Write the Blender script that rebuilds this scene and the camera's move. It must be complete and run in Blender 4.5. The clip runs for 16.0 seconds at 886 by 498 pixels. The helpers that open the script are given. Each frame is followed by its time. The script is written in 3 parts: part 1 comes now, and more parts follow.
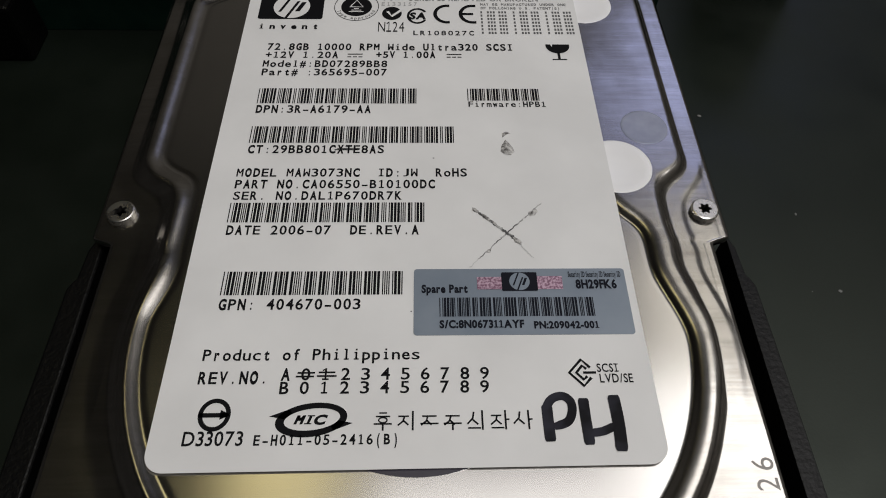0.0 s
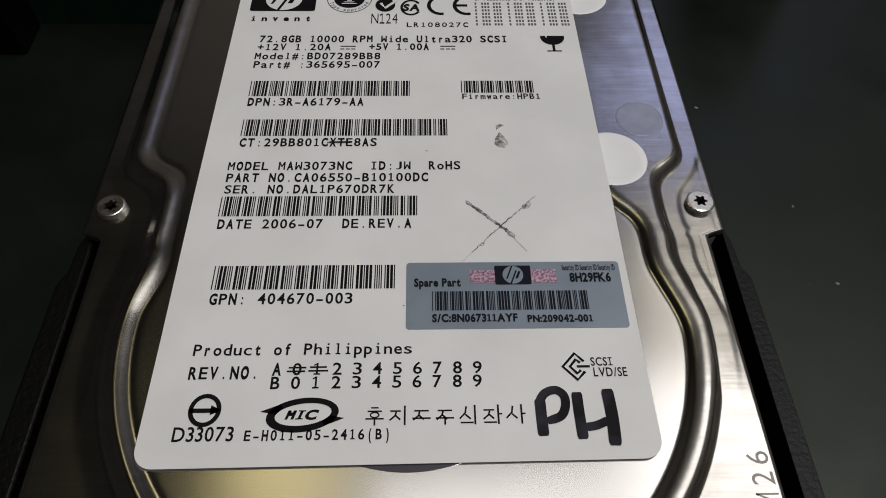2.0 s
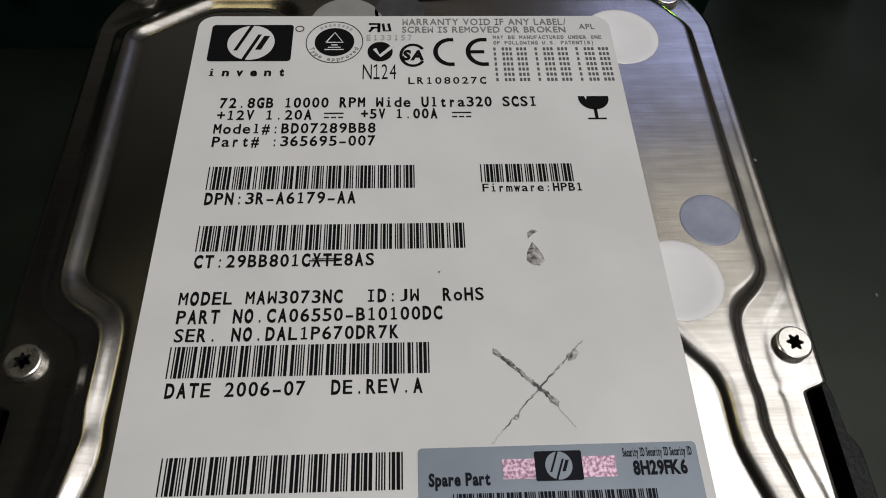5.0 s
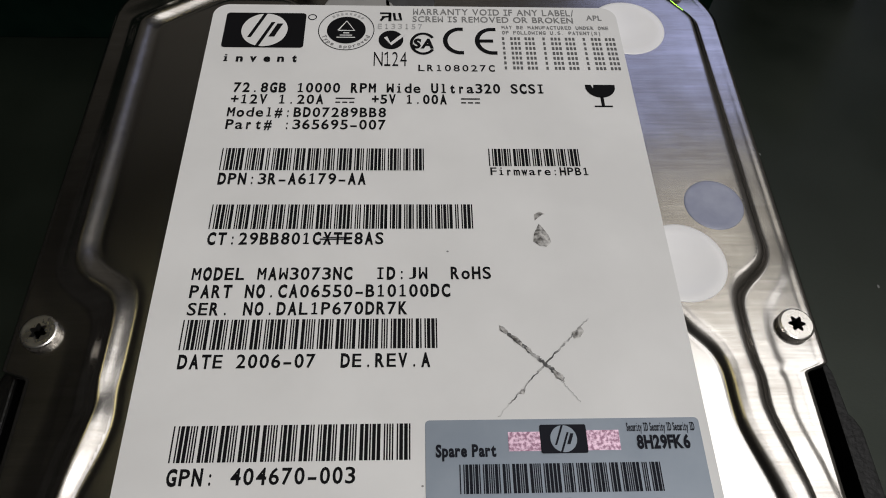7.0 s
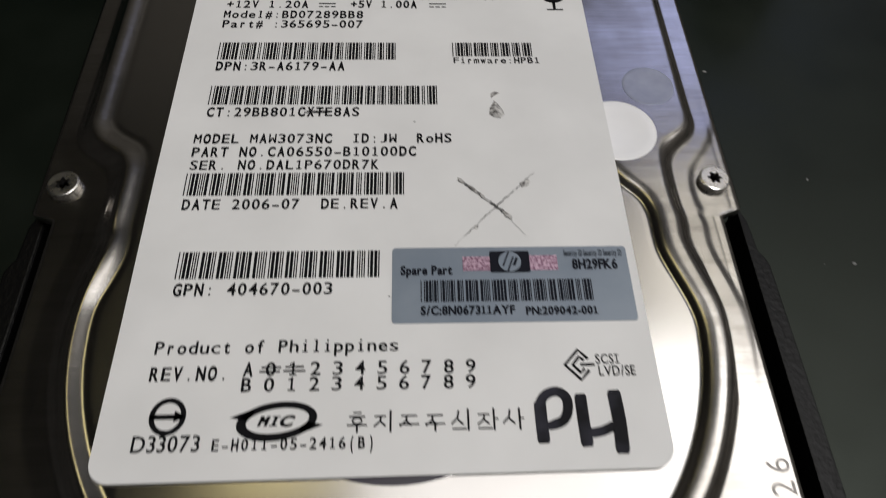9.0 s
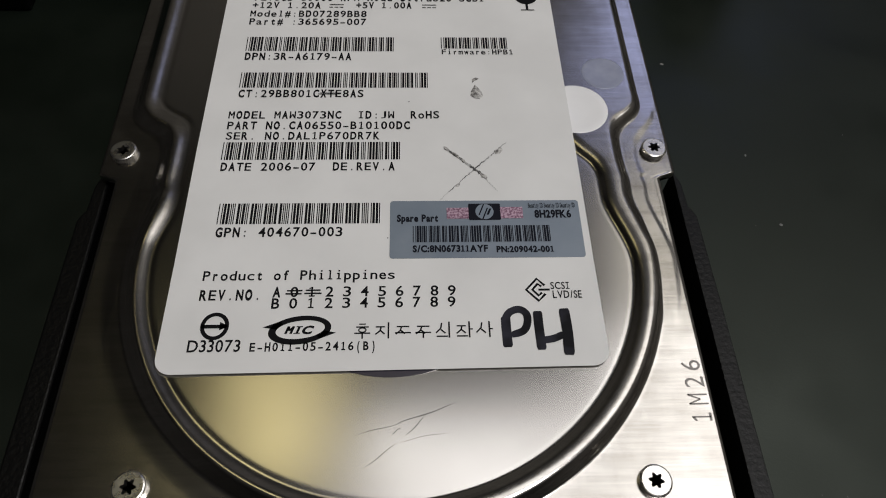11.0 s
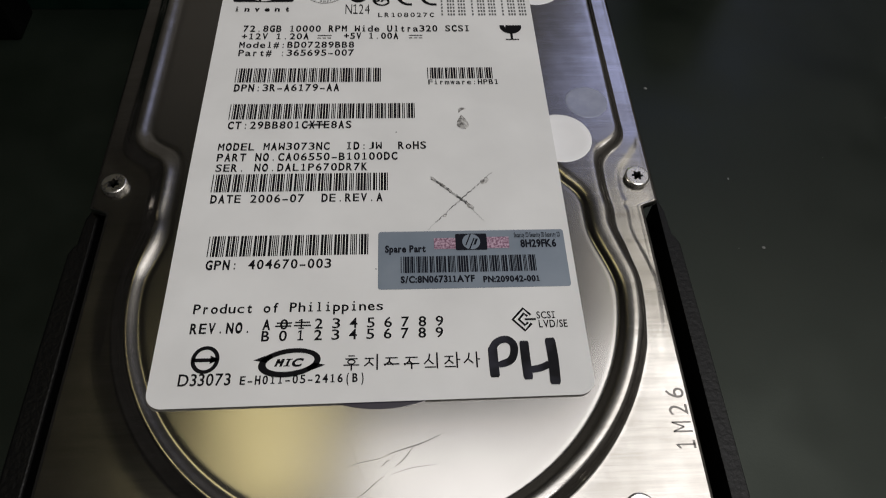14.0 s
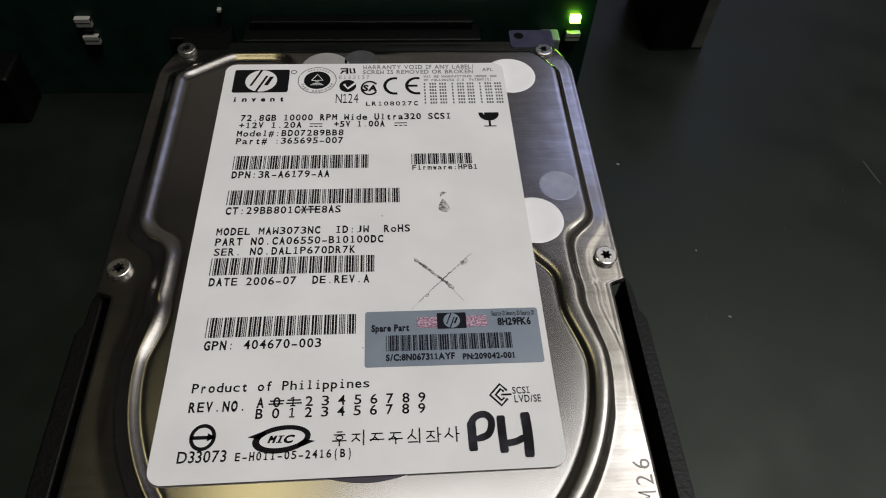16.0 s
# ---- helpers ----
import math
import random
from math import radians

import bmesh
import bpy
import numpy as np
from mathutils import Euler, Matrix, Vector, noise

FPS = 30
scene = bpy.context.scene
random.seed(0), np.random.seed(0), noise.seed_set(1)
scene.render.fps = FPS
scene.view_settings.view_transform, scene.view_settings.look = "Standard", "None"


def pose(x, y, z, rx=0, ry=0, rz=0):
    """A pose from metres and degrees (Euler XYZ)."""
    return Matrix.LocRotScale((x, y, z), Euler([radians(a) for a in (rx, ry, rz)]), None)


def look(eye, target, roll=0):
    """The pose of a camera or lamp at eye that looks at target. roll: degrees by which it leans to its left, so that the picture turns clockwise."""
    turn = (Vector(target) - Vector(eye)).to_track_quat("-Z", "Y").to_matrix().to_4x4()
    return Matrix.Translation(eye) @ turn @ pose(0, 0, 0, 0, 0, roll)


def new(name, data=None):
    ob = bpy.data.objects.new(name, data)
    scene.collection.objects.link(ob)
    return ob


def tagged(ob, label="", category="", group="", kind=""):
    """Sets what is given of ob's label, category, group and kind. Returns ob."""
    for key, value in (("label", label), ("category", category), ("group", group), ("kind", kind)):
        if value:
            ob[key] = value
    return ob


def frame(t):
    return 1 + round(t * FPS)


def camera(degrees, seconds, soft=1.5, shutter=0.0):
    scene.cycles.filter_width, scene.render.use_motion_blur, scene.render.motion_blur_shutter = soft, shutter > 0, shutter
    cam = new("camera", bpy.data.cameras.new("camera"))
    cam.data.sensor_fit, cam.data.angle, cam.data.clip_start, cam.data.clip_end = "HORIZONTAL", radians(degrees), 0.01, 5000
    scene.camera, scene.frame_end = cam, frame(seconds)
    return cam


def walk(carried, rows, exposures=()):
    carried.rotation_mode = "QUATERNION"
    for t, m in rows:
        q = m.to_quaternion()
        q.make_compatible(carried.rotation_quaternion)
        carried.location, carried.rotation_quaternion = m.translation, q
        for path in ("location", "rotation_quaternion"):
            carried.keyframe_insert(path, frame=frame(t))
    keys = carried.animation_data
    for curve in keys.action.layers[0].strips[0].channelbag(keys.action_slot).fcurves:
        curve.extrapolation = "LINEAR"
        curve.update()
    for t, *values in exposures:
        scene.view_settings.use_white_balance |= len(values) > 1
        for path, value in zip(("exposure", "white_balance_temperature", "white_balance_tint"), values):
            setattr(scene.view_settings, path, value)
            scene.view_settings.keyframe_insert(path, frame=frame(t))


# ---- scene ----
cam = camera(64.48, 16.0, soft=1.0, shutter=0.5)
# seconds, eye (m), yaw, pitch and roll (degrees)
PATH = [
    (0.0, 0.00164, -0.07211, 0.11474, -2.472, -54.286, 1.809),
    (0.5, 0.00282, -0.0716, 0.11499, -2.039, -54.184, 1.322),
    (1.0, 0.00282, -0.07188, 0.11579, -2.479, -54.378, 1.622),
    (1.5, 0.00254, -0.072, 0.1147, -2.609, -54.464, 1.797),
    (2.0, 0.00279, -0.07171, 0.11393, -2.462, -54.748, 1.605),
    (2.5, 0.00177, -0.0717, 0.11442, -2.996, -54.662, 2.085),
    (3.0, 0.00052, -0.06228, 0.11626, -3.882, -56.684, 2.526),
    (3.5, -0.00154, -0.04313, 0.11591, -2.348, -58.385, 0.96),
    (4.0, -0.00028, -0.03099, 0.10835, -3.692, -59.8, 1.978),
    (6.5, -0.00081, -0.03807, 0.10593, -4.776, -58.309, 3.816),
    (7.0, -0.00119, -0.03761, 0.10594, -4.355, -58.558, 3.545),
    (7.5, -0.00203, -0.03915, 0.10593, -4.697, -58.028, 3.826),
    (8.0, -0.00314, -0.04003, 0.10657, -4.126, -57.984, 3.462),
    (8.5, -0.00046, -0.04823, 0.10571, -3.564, -58.238, 2.877),
    (9.0, 0.0031, -0.06316, 0.10749, -4.191, -57.986, 2.973),
    (9.2, 0.00399, -0.06772, 0.10843, -4.074, -58.248, 2.86),
    (11.3, 0.00418, -0.08432, 0.12678, -4.226, -57.659, 3.104),
    (11.5, 0.00406, -0.08531, 0.12855, -4.435, -57.256, 3.192),
    (12.0, 0.00437, -0.08352, 0.12693, -4.661, -57.186, 3.232),
    (12.5, 0.00422, -0.08213, 0.12446, -4.956, -57.453, 3.389),
    (13.0, 0.00444, -0.08199, 0.12305, -5.162, -57.395, 3.483),
    (13.5, 0.00523, -0.08132, 0.12455, -5.407, -57.347, 3.666),
    (14.0, 0.00495, -0.08068, 0.12646, -5.247, -57.05, 3.396),
    (14.5, 0.00483, -0.08194, 0.13425, -5.021, -54.751, 2.975),
    (15.0, 0.0052, -0.08171, 0.13998, -5.18, -52.915, 3.065),
    (15.5, 0.00449, -0.08061, 0.13833, -5.33, -53.094, 3.313),
    (16.0, 0.00682, -0.08084, 0.13796, -5.703, -53.364, 3.279),
]
walk(cam, [(t, pose(x, y, z, 0, 0, yaw) @ pose(0, 0, 0, 90 + pitch) @ pose(0, 0, 0, 0, 0, roll))
           for t, x, y, z, yaw, pitch, roll in PATH],
     exposures=((0.0, -0.13), (2.0, -0.14), (3.0, -0.18), (4.0, -0.28), (6.5, -0.12), (8.5, -0.10), (9.0, 0.0), (11.5, -0.19), (14.0, -0.19), (14.5, -0.12), (15.0, 0.05), (16.0, 0.07)))

# ---- things below ----
# lengths below are in millimetres unless said otherwise; the label's plane lies at ZL over the table
MM = 0.001
ZL = 26.2
FLANGE = ZL - 1.75

# ---- world and lights ----
world = bpy.data.worlds.new("room_air")
scene.world = world
world.use_nodes = True
world.node_tree.nodes["Background"].inputs["Color"].default_value = (0.75, 0.85, 1.0, 1)
world.node_tree.nodes["Background"].inputs["Strength"].default_value = 0.02


def area_lamp(name, eye, target, size_x, size_y, watts, colour):
    data = bpy.data.lights.new(name, "AREA")
    data.shape, data.size, data.size_y, data.energy, data.color = "RECTANGLE", size_x, size_y, watts, colour
    ob = new(name, data)
    ob.matrix_world = look(eye, target)
    return ob


area_lamp("ceiling_lamp", (0.40, -0.30, 1.70), (0.05, 0.0, 0), 0.36, 0.36, 16.1, (1.0, 0.97, 0.955))
area_lamp("ceiling_panel", (0.99, 0.43, 1.72), (0.99, 0.43, 0), 0.88, 0.62, 5.8, (1.0, 0.98, 0.97))
area_lamp("small_ceiling_panel", (0.20, 0.32, 1.72), (0.20, 0.32, 0), 0.68, 0.40, 1.85, (1.0, 0.98, 0.97))
area_lamp("far_ceiling_panel", (0.84, 1.04, 1.72), (0.84, 1.04, 0), 0.40, 0.60, 1.05, (1.0, 0.95, 0.84))
area_lamp("yellow_lamp", (-0.36, 0.54, 1.72), (-0.36, 0.54, 0), 0.26, 0.40, 0.62, (1.0, 0.86, 0.42))
area_lamp("window_light", (0.76, 1.46, 1.32), (0.76, 0, 1.32), 0.56, 0.64, 1.45, (0.50, 0.57, 1.0))


# ---- materials ----
def material(name, colour, rough=0.5, metal=0.0, spec=0.5):
    m = bpy.data.materials.new(name)
    m.use_nodes = True
    b = m.node_tree.nodes["Principled BSDF"]
    b.inputs["Base Color"].default_value = (*colour, 1)
    b.inputs["Roughness"].default_value = rough
    b.inputs["Metallic"].default_value = metal
    b.inputs["Specular IOR Level"].default_value = spec
    return m


def node(m, kind, **values):
    n = m.node_tree.nodes.new(kind)
    for k, v in values.items():
        n.inputs[k.replace("_", " ")].default_value = v
    return n


def noise_of(m, scale, stretch=(1, 1, 1), detail=4.0, turn=0.0):
    """Noise in object space, scale in cells per metre."""
    tc = node(m, "ShaderNodeTexCoord")
    mp = node(m, "ShaderNodeMapping", Scale=[1 / q for q in stretch], Rotation=(0, 0, turn))
    mp.vector_type = "TEXTURE"
    nz = node(m, "ShaderNodeTexNoise", Scale=scale, Detail=detail)
    m.node_tree.links.new(tc.outputs["Object"], mp.inputs["Vector"])
    m.node_tree.links.new(mp.outputs["Vector"], nz.inputs["Vector"])
    return nz.outputs["Fac"]


def ramp(m, src, a, b, lo=0.35, hi=0.65):
    r = m.node_tree.nodes.new("ShaderNodeValToRGB")
    r.color_ramp.elements[0].position, r.color_ramp.elements[1].position = lo, hi
    r.color_ramp.elements[0].color, r.color_ramp.elements[1].color = (*a, 1), (*b, 1)
    m.node_tree.links.new(src, r.inputs["Fac"])
    return r.outputs["Color"]


def mul(m, a, b):
    x = m.node_tree.nodes.new("ShaderNodeMix")
    x.data_type, x.blend_type = "RGBA", "MULTIPLY"
    x.inputs["Factor"].default_value = 1.0
    m.node_tree.links.new(a, x.inputs["A"])
    m.node_tree.links.new(b, x.inputs["B"])
    return x.outputs["Result"]


def put(m, socket, src):
    m.node_tree.links.new(src, m.node_tree.nodes["Principled BSDF"].inputs[socket])


def relief(m, src, strength, metres, after=None):
    b = node(m, "ShaderNodeBump", Strength=strength, Distance=metres)
    m.node_tree.links.new(src, b.inputs["Height"])
    if after:
        m.node_tree.links.new(after, b.inputs["Normal"])
    put(m, "Normal", b.outputs["Normal"])
    return b.outputs["Normal"]


STEEL = material("brushed_steel", (0.55, 0.53, 0.5), 0.2, 1.0)
grain = noise_of(STEEL, 90, (1.0, 40, 8), 6)
cross = noise_of(STEEL, 70, (26, 1.5, 8), 4)
cloud = noise_of(STEEL, 70, (1, 1, 1), 4)
smear = noise_of(STEEL, 110, (1, 5, 4), 5)
tone = mul(STEEL, ramp(STEEL, grain, (0.51, 0.49, 0.466), (0.58, 0.56, 0.535)), ramp(STEEL, cross, (0.965, 0.965, 0.965), (1, 1, 1)))
tone = mul(STEEL, tone, ramp(STEEL, smear, (0.85, 0.842, 0.83), (1, 1, 1), 0.30, 0.62))
put(STEEL, "Base Color", mul(STEEL, tone, ramp(STEEL, cloud, (0.75, 0.74, 0.72), (1, 1, 1))))
put(STEEL, "Roughness", ramp(STEEL, cloud, (0.25,) * 3, (0.16,) * 3, 0.2, 0.8))
dents = relief(STEEL, noise_of(STEEL, 130, (1, 1, 1), 3), 1.0, 0.00005)
relief(STEEL, grain, 0.06, 0.00003, dents)

PAN = material("polished_steel", (0.55, 0.53, 0.5), 0.25, 1.0)
haze = noise_of(PAN, 45, (1, 1, 1), 2)
scratch = noise_of(PAN, 42, (1, 60, 1), 2, 0.62)
scuff = noise_of(PAN, 30, (50, 1, 1), 2, 0.35)
worn = mul(PAN, ramp(PAN, scratch, (0.92, 0.915, 0.91), (1, 1, 1), 0.26, 0.31), ramp(PAN, scuff, (0.93, 0.925, 0.92), (1, 1, 1), 0.24, 0.29))
put(PAN, "Base Color", mul(PAN, ramp(PAN, haze, (0.46, 0.442, 0.424), (0.56, 0.542, 0.522), 0.15, 0.85), worn))
put(PAN, "Roughness", ramp(PAN, haze, (0.225,) * 3, (0.165,) * 3, 0.15, 0.85))

SCREW = material("nickel_screw", (0.66, 0.64, 0.6), 0.22, 1.0)
put(SCREW, "Roughness", ramp(SCREW, noise_of(SCREW, 700), (0.24,) * 3, (0.32,) * 3))
RECESS = material("dark_recess", (0.16, 0.155, 0.15), 0.35, 0.9)
CAST = material("dark_cast_aluminium", (0.09, 0.088, 0.085), 0.5, 1.0)
relief(CAST, noise_of(CAST, 1500), 0.3, 0.0001)

PAPER = material("label_paper", (0.74, 0.74, 0.73), 0.42, 0.0, 0.4)
put(PAPER, "Base Color", ramp(PAPER, noise_of(PAPER, 70, (1, 1, 1), 5), (0.70, 0.70, 0.69), (0.76, 0.76, 0.75)))
relief(PAPER, noise_of(PAPER, 90, (1, 1, 1), 2), 0.10, 0.0004, relief(PAPER, noise_of(PAPER, 3000), 0.06, 0.00003))
INK = material("black_ink", (0.005, 0.005, 0.006), 0.7, 0.0, 0.1)
GREY_INK = material("grey_ink", (0.20, 0.20, 0.20), 0.5)
FINE_INK = material("dark_grey_ink", (0.10, 0.10, 0.10), 0.6)
PALE_INK = material("pale_ink", (0.42, 0.42, 0.42), 0.5)
MARKER = material("marker_ink", (0.02, 0.02, 0.03), 0.6, 0.0, 0.15)
put(MARKER, "Base Color", ramp(MARKER, noise_of(MARKER, 260, (1, 1, 1), 2), (0.003, 0.003, 0.005), (0.022, 0.022, 0.032), 0.42, 0.62))
SILVER = material("silver_blue_sticker", (0.2, 0.24, 0.29), 0.38, 0.15)
put(SILVER, "Base Color", ramp(SILVER, noise_of(SILVER, 120, (1, 1, 1), 4), (0.175, 0.215, 0.265), (0.215, 0.255, 0.305)))
NAVY = material("navy_ink", (0.006, 0.007, 0.013), 0.6, 0.0, 0.12)
HOLO = material("pink_foil", (0.6, 0.3, 0.45), 0.3, 0.4)
put(HOLO, "Base Color", ramp(HOLO, noise_of(HOLO, 2600, (1, 1, 1), 3), (0.26, 0.13, 0.20), (0.66, 0.47, 0.58), 0.40, 0.60))
SEAL = material("white_seal", (0.80, 0.80, 0.80), 0.4)
SEAL.node_tree.nodes["Principled BSDF"].inputs["Roughness"].default_value = 0.3
put(SEAL, "Base Color", ramp(SEAL, noise_of(SEAL, 120, (1, 1, 1), 4), (0.82, 0.82, 0.83), (0.87, 0.87, 0.87)))
FILM = material("blue_grey_film", (0.26, 0.27, 0.33), 0.35, 0.1)
put(FILM, "Base Color", ramp(FILM, noise_of(FILM, 400, (1, 1, 1), 4), (0.26, 0.28, 0.37), (0.31, 0.33, 0.42)))
DULL_SEAL = material("dull_grey_seal", (0.36, 0.355, 0.34), 0.45)
put(DULL_SEAL, "Base Color", ramp(DULL_SEAL, noise_of(DULL_SEAL, 150), (0.24, 0.236, 0.226), (0.30, 0.296, 0.286)))
DARK_FILM = material("dark_grey_film", (0.1, 0.1, 0.1), 0.5, 0.0, 0.3)
put(DARK_FILM, "Base Color", ramp(DARK_FILM, noise_of(DARK_FILM, 300), (0.045, 0.045, 0.046), (0.065, 0.065, 0.067)))
LUG = material("violet_grey_coat", (0.075, 0.075, 0.12), 0.45, 0.2)
put(LUG, "Base Color", ramp(LUG, noise_of(LUG, 300), (0.030, 0.030, 0.062), (0.042, 0.042, 0.08)))
HUB = material("dark_hub", (0.03, 0.025, 0.04), 0.35)
TORN = material("torn_paper", (0.3, 0.29, 0.27), 0.7)
put(TORN, "Base Color", ramp(TORN, noise_of(TORN, 1500, (1, 1, 1), 4), (0.10, 0.095, 0.09), (0.62, 0.61, 0.59)))
SCORE = material("scored_line", (0.16, 0.16, 0.16), 0.6)
put(SCORE, "Base Color", ramp(SCORE, noise_of(SCORE, 700, (1, 1, 1), 4), (0.06, 0.06, 0.06), (0.60, 0.60, 0.59), 0.40, 0.60))
PLASTIC = material("black_plastic", (0.0020, 0.0020, 0.0020), 0.38, 0.0, 0.19)
relief(PLASTIC, noise_of(PLASTIC, 1300, (1, 1, 1), 3), 0.4, 0.00025)
GREY_PLASTIC = material("grey_plastic", (0.09, 0.09, 0.08), 0.55)
put(GREY_PLASTIC, "Base Color", ramp(GREY_PLASTIC, noise_of(GREY_PLASTIC, 200), (0.07, 0.07, 0.062), (0.10, 0.10, 0.09)))
BOARD = material("dark_green_board", (0.004, 0.016, 0.010), 0.4, 0.0, 0.25)
put(BOARD, "Base Color", ramp(BOARD, noise_of(BOARD, 150), (0.003, 0.015, 0.010), (0.006, 0.022, 0.015)))
SOLDER = material("tinned_contact", (0.42, 0.41, 0.36), 0.4, 0.2)
CHIP = material("component_ceramic", (0.25, 0.25, 0.23), 0.5)
CLEAR = material("milky_plastic", (0.16, 0.19, 0.17), 0.35)
GLOW = material("green_diode", (0.1, 0.6, 0.05), 0.4)
GLOW.node_tree.nodes["Principled BSDF"].inputs["Emission Color"].default_value = (0.36, 1.0, 0.05, 1)
GLOW.node_tree.nodes["Principled BSDF"].inputs["Emission Strength"].default_value = 24.0
TABLE = material("grey_table_mat", (0.012, 0.013, 0.012), 0.45, 0.0, 0.32)
put(TABLE, "Base Color", ramp(TABLE, noise_of(TABLE, 25, (1, 1, 1), 6), (0.0022, 0.0036, 0.0024), (0.0040, 0.0060, 0.0042)))
put(TABLE, "Roughness", ramp(TABLE, noise_of(TABLE, 60, (1, 1, 1), 5), (0.35,) * 3, (0.45,) * 3))
TABLE.node_tree.nodes["Principled BSDF"].inputs["Specular Tint"].default_value = (0.90, 1.0, 0.87, 1)
relief(TABLE, noise_of(TABLE, 1800, (1, 1, 1), 3), 0.07, 0.0002)
# unseen walls: dark and pale tones only steer what steel and table reflect
WALL = material("dark_unseen_wall", (0.05, 0.048, 0.045), 0.8)
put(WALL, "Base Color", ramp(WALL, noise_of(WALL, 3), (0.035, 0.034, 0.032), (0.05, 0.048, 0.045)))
PALE_WALL = material("pale_unseen_wall", (0.2, 0.19, 0.17), 0.8)
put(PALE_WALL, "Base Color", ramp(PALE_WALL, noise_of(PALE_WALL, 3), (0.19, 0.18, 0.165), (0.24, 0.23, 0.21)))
SCRAPE = material("scraped_table", (0.045, 0.05, 0.045), 0.7)
DUST = material("pale_dust", (0.19, 0.19, 0.185), 0.9)


# ---- mesh helpers ----
def finish(name, mesh, mat, parent=None, label="", smooth=False):
    mesh.materials.append(mat)
    if smooth:
        mesh.shade_smooth()
    ob = new(name, mesh)
    if parent:
        ob.parent = parent
    if label:
        ob["label"] = label
    return ob


def part(name, bm, mat, parent=None, label="", smooth=False):
    """One mesh object from a bmesh in millimetres."""
    bmesh.ops.scale(bm, vec=(MM, MM, MM), verts=bm.verts)
    bmesh.ops.recalc_face_normals(bm, faces=bm.faces)
    mesh = bpy.data.meshes.new(name)
    bm.to_mesh(mesh)
    bm.free()
    return finish(name, mesh, mat, parent, label, smooth)


def raw(name, verts, faces, mat, parent=None, label="", smooth=False):
    mesh = bpy.data.meshes.new(name)
    mesh.from_pydata([(x * MM, y * MM, z * MM) for x, y, z in verts], [], faces)
    mesh.update()
    return finish(name, mesh, mat, parent, label, smooth)


def empty(name, x, y, z):
    ob = new(name)
    ob.empty_display_size = 0.01
    ob.location = (x * MM, y * MM, z * MM)
    return ob


def box(bm, x0, x1, y0, y1, z0, z1, bevel=0.0):
    r = bmesh.ops.create_cube(bm, size=1.0)
    for v in r["verts"]:
        v.co = Vector((x0 + (v.co.x + 0.5) * (x1 - x0), y0 + (v.co.y + 0.5) * (y1 - y0), z0 + (v.co.z + 0.5) * (z1 - z0)))
    if bevel:
        edges = list({e for v in r["verts"] for e in v.link_edges})
        bmesh.ops.bevel(bm, geom=edges, offset=bevel, segments=2, affect="EDGES", profile=0.6)
    return bm


def outline_plate(bm, pts, z0, z1):
    """A closed plate over an outline."""
    top = [bm.verts.new((x, y, z1)) for x, y in pts]
    low = [bm.verts.new((x, y, z0)) for x, y in pts]
    bm.faces.new(top)
    bm.faces.new(low[::-1])
    n = len(pts)
    for i in range(n):
        bm.faces.new((low[i], low[(i + 1) % n], top[(i + 1) % n], top[i]))
    return bm


def rounded(x0, x1, y0, y1, r, n=8):
    pts = []
    for cx, cy, a in ((x1 - r, y1 - r, 0), (x0 + r, y1 - r, 90), (x0 + r, y0 + r, 180), (x1 - r, y0 + r, 270)):
        pts += [(cx + r * math.cos(radians(a + 90 * i / n)), cy + r * math.sin(radians(a + 90 * i / n))) for i in range(n + 1)]
    return pts


def ellipse(cx, cy, rx, ry, n=48):
    return [(cx + rx * math.cos(2 * math.pi * i / n), cy + ry * math.sin(2 * math.pi * i / n)) for i in range(n)]


# ---- the tabletop and the added, unseen room that closes the place ----
def slab(name, x0, x1, y0, y1, z0, z1, mat, label):
    ob = part(name, box(bmesh.new(), x0, x1, y0, y1, z0, z1), mat)
    return tagged(ob, label, "setting", kind="structure")


slab("tabletop", -1500, 1500, -1500, 1500, -30, 0, TABLE, "dark grey matt work table with fine leather-like grain")
slab("wall_north", -1500, 1500, 1500, 1560, -30, 1760, PALE_WALL, "unseen wall behind the table, pale to brighten reflections in the steel")
slab("wall_south", -1500, 1500, -1560, -1500, -30, 1760, WALL, "unseen wall behind the camera, dark to dim reflections in the steel")
slab("wall_east", 1500, 1560, -1560, 1560, -30, 1760, PALE_WALL, "unseen side wall, pale to brighten reflections in the steel")
slab("wall_west", -1560, -1500, -1560, 1560, -30, 1760, WALL, "unseen side wall, dark to dim reflections in the steel")
slab("ceiling", -1560, 1560, -1560, 1560, 1760, 1800, WALL, "unseen ceiling, dark to dim reflections in the steel")

# ---- the hard drive ----
drive = tagged(empty("hard_drive", 0, 0, 0), "bare silver hard disk drive with white label, lying on dark table", "hard drive")
X_LEFT, X_RIGHT, Y_NEAR, Y_FAR = -51.1, 50.9, -73.5, 70.0


def ease(t):
    t = np.clip(t, 0, 1)
    return t * t * (3 - 2 * t)


def smooth_min(a, b, k):
    h = np.clip(0.5 + 0.5 * (b - a) / k, 0, 1)
    return b + (a - b) * h - k * h * (1 - h)


def box_distance(x, y, x0, x1, y0, y1, r):
    qx = np.abs(x - (x0 + x1) / 2) - (x1 - x0) / 2 + r
    qy = np.abs(y - (y0 + y1) / 2) - (y1 - y0) / 2 + r
    return np.hypot(np.maximum(qx, 0), np.maximum(qy, 0)) + np.minimum(np.maximum(qx, qy), 0) - r


PAN_C = (0.8, -22.4)


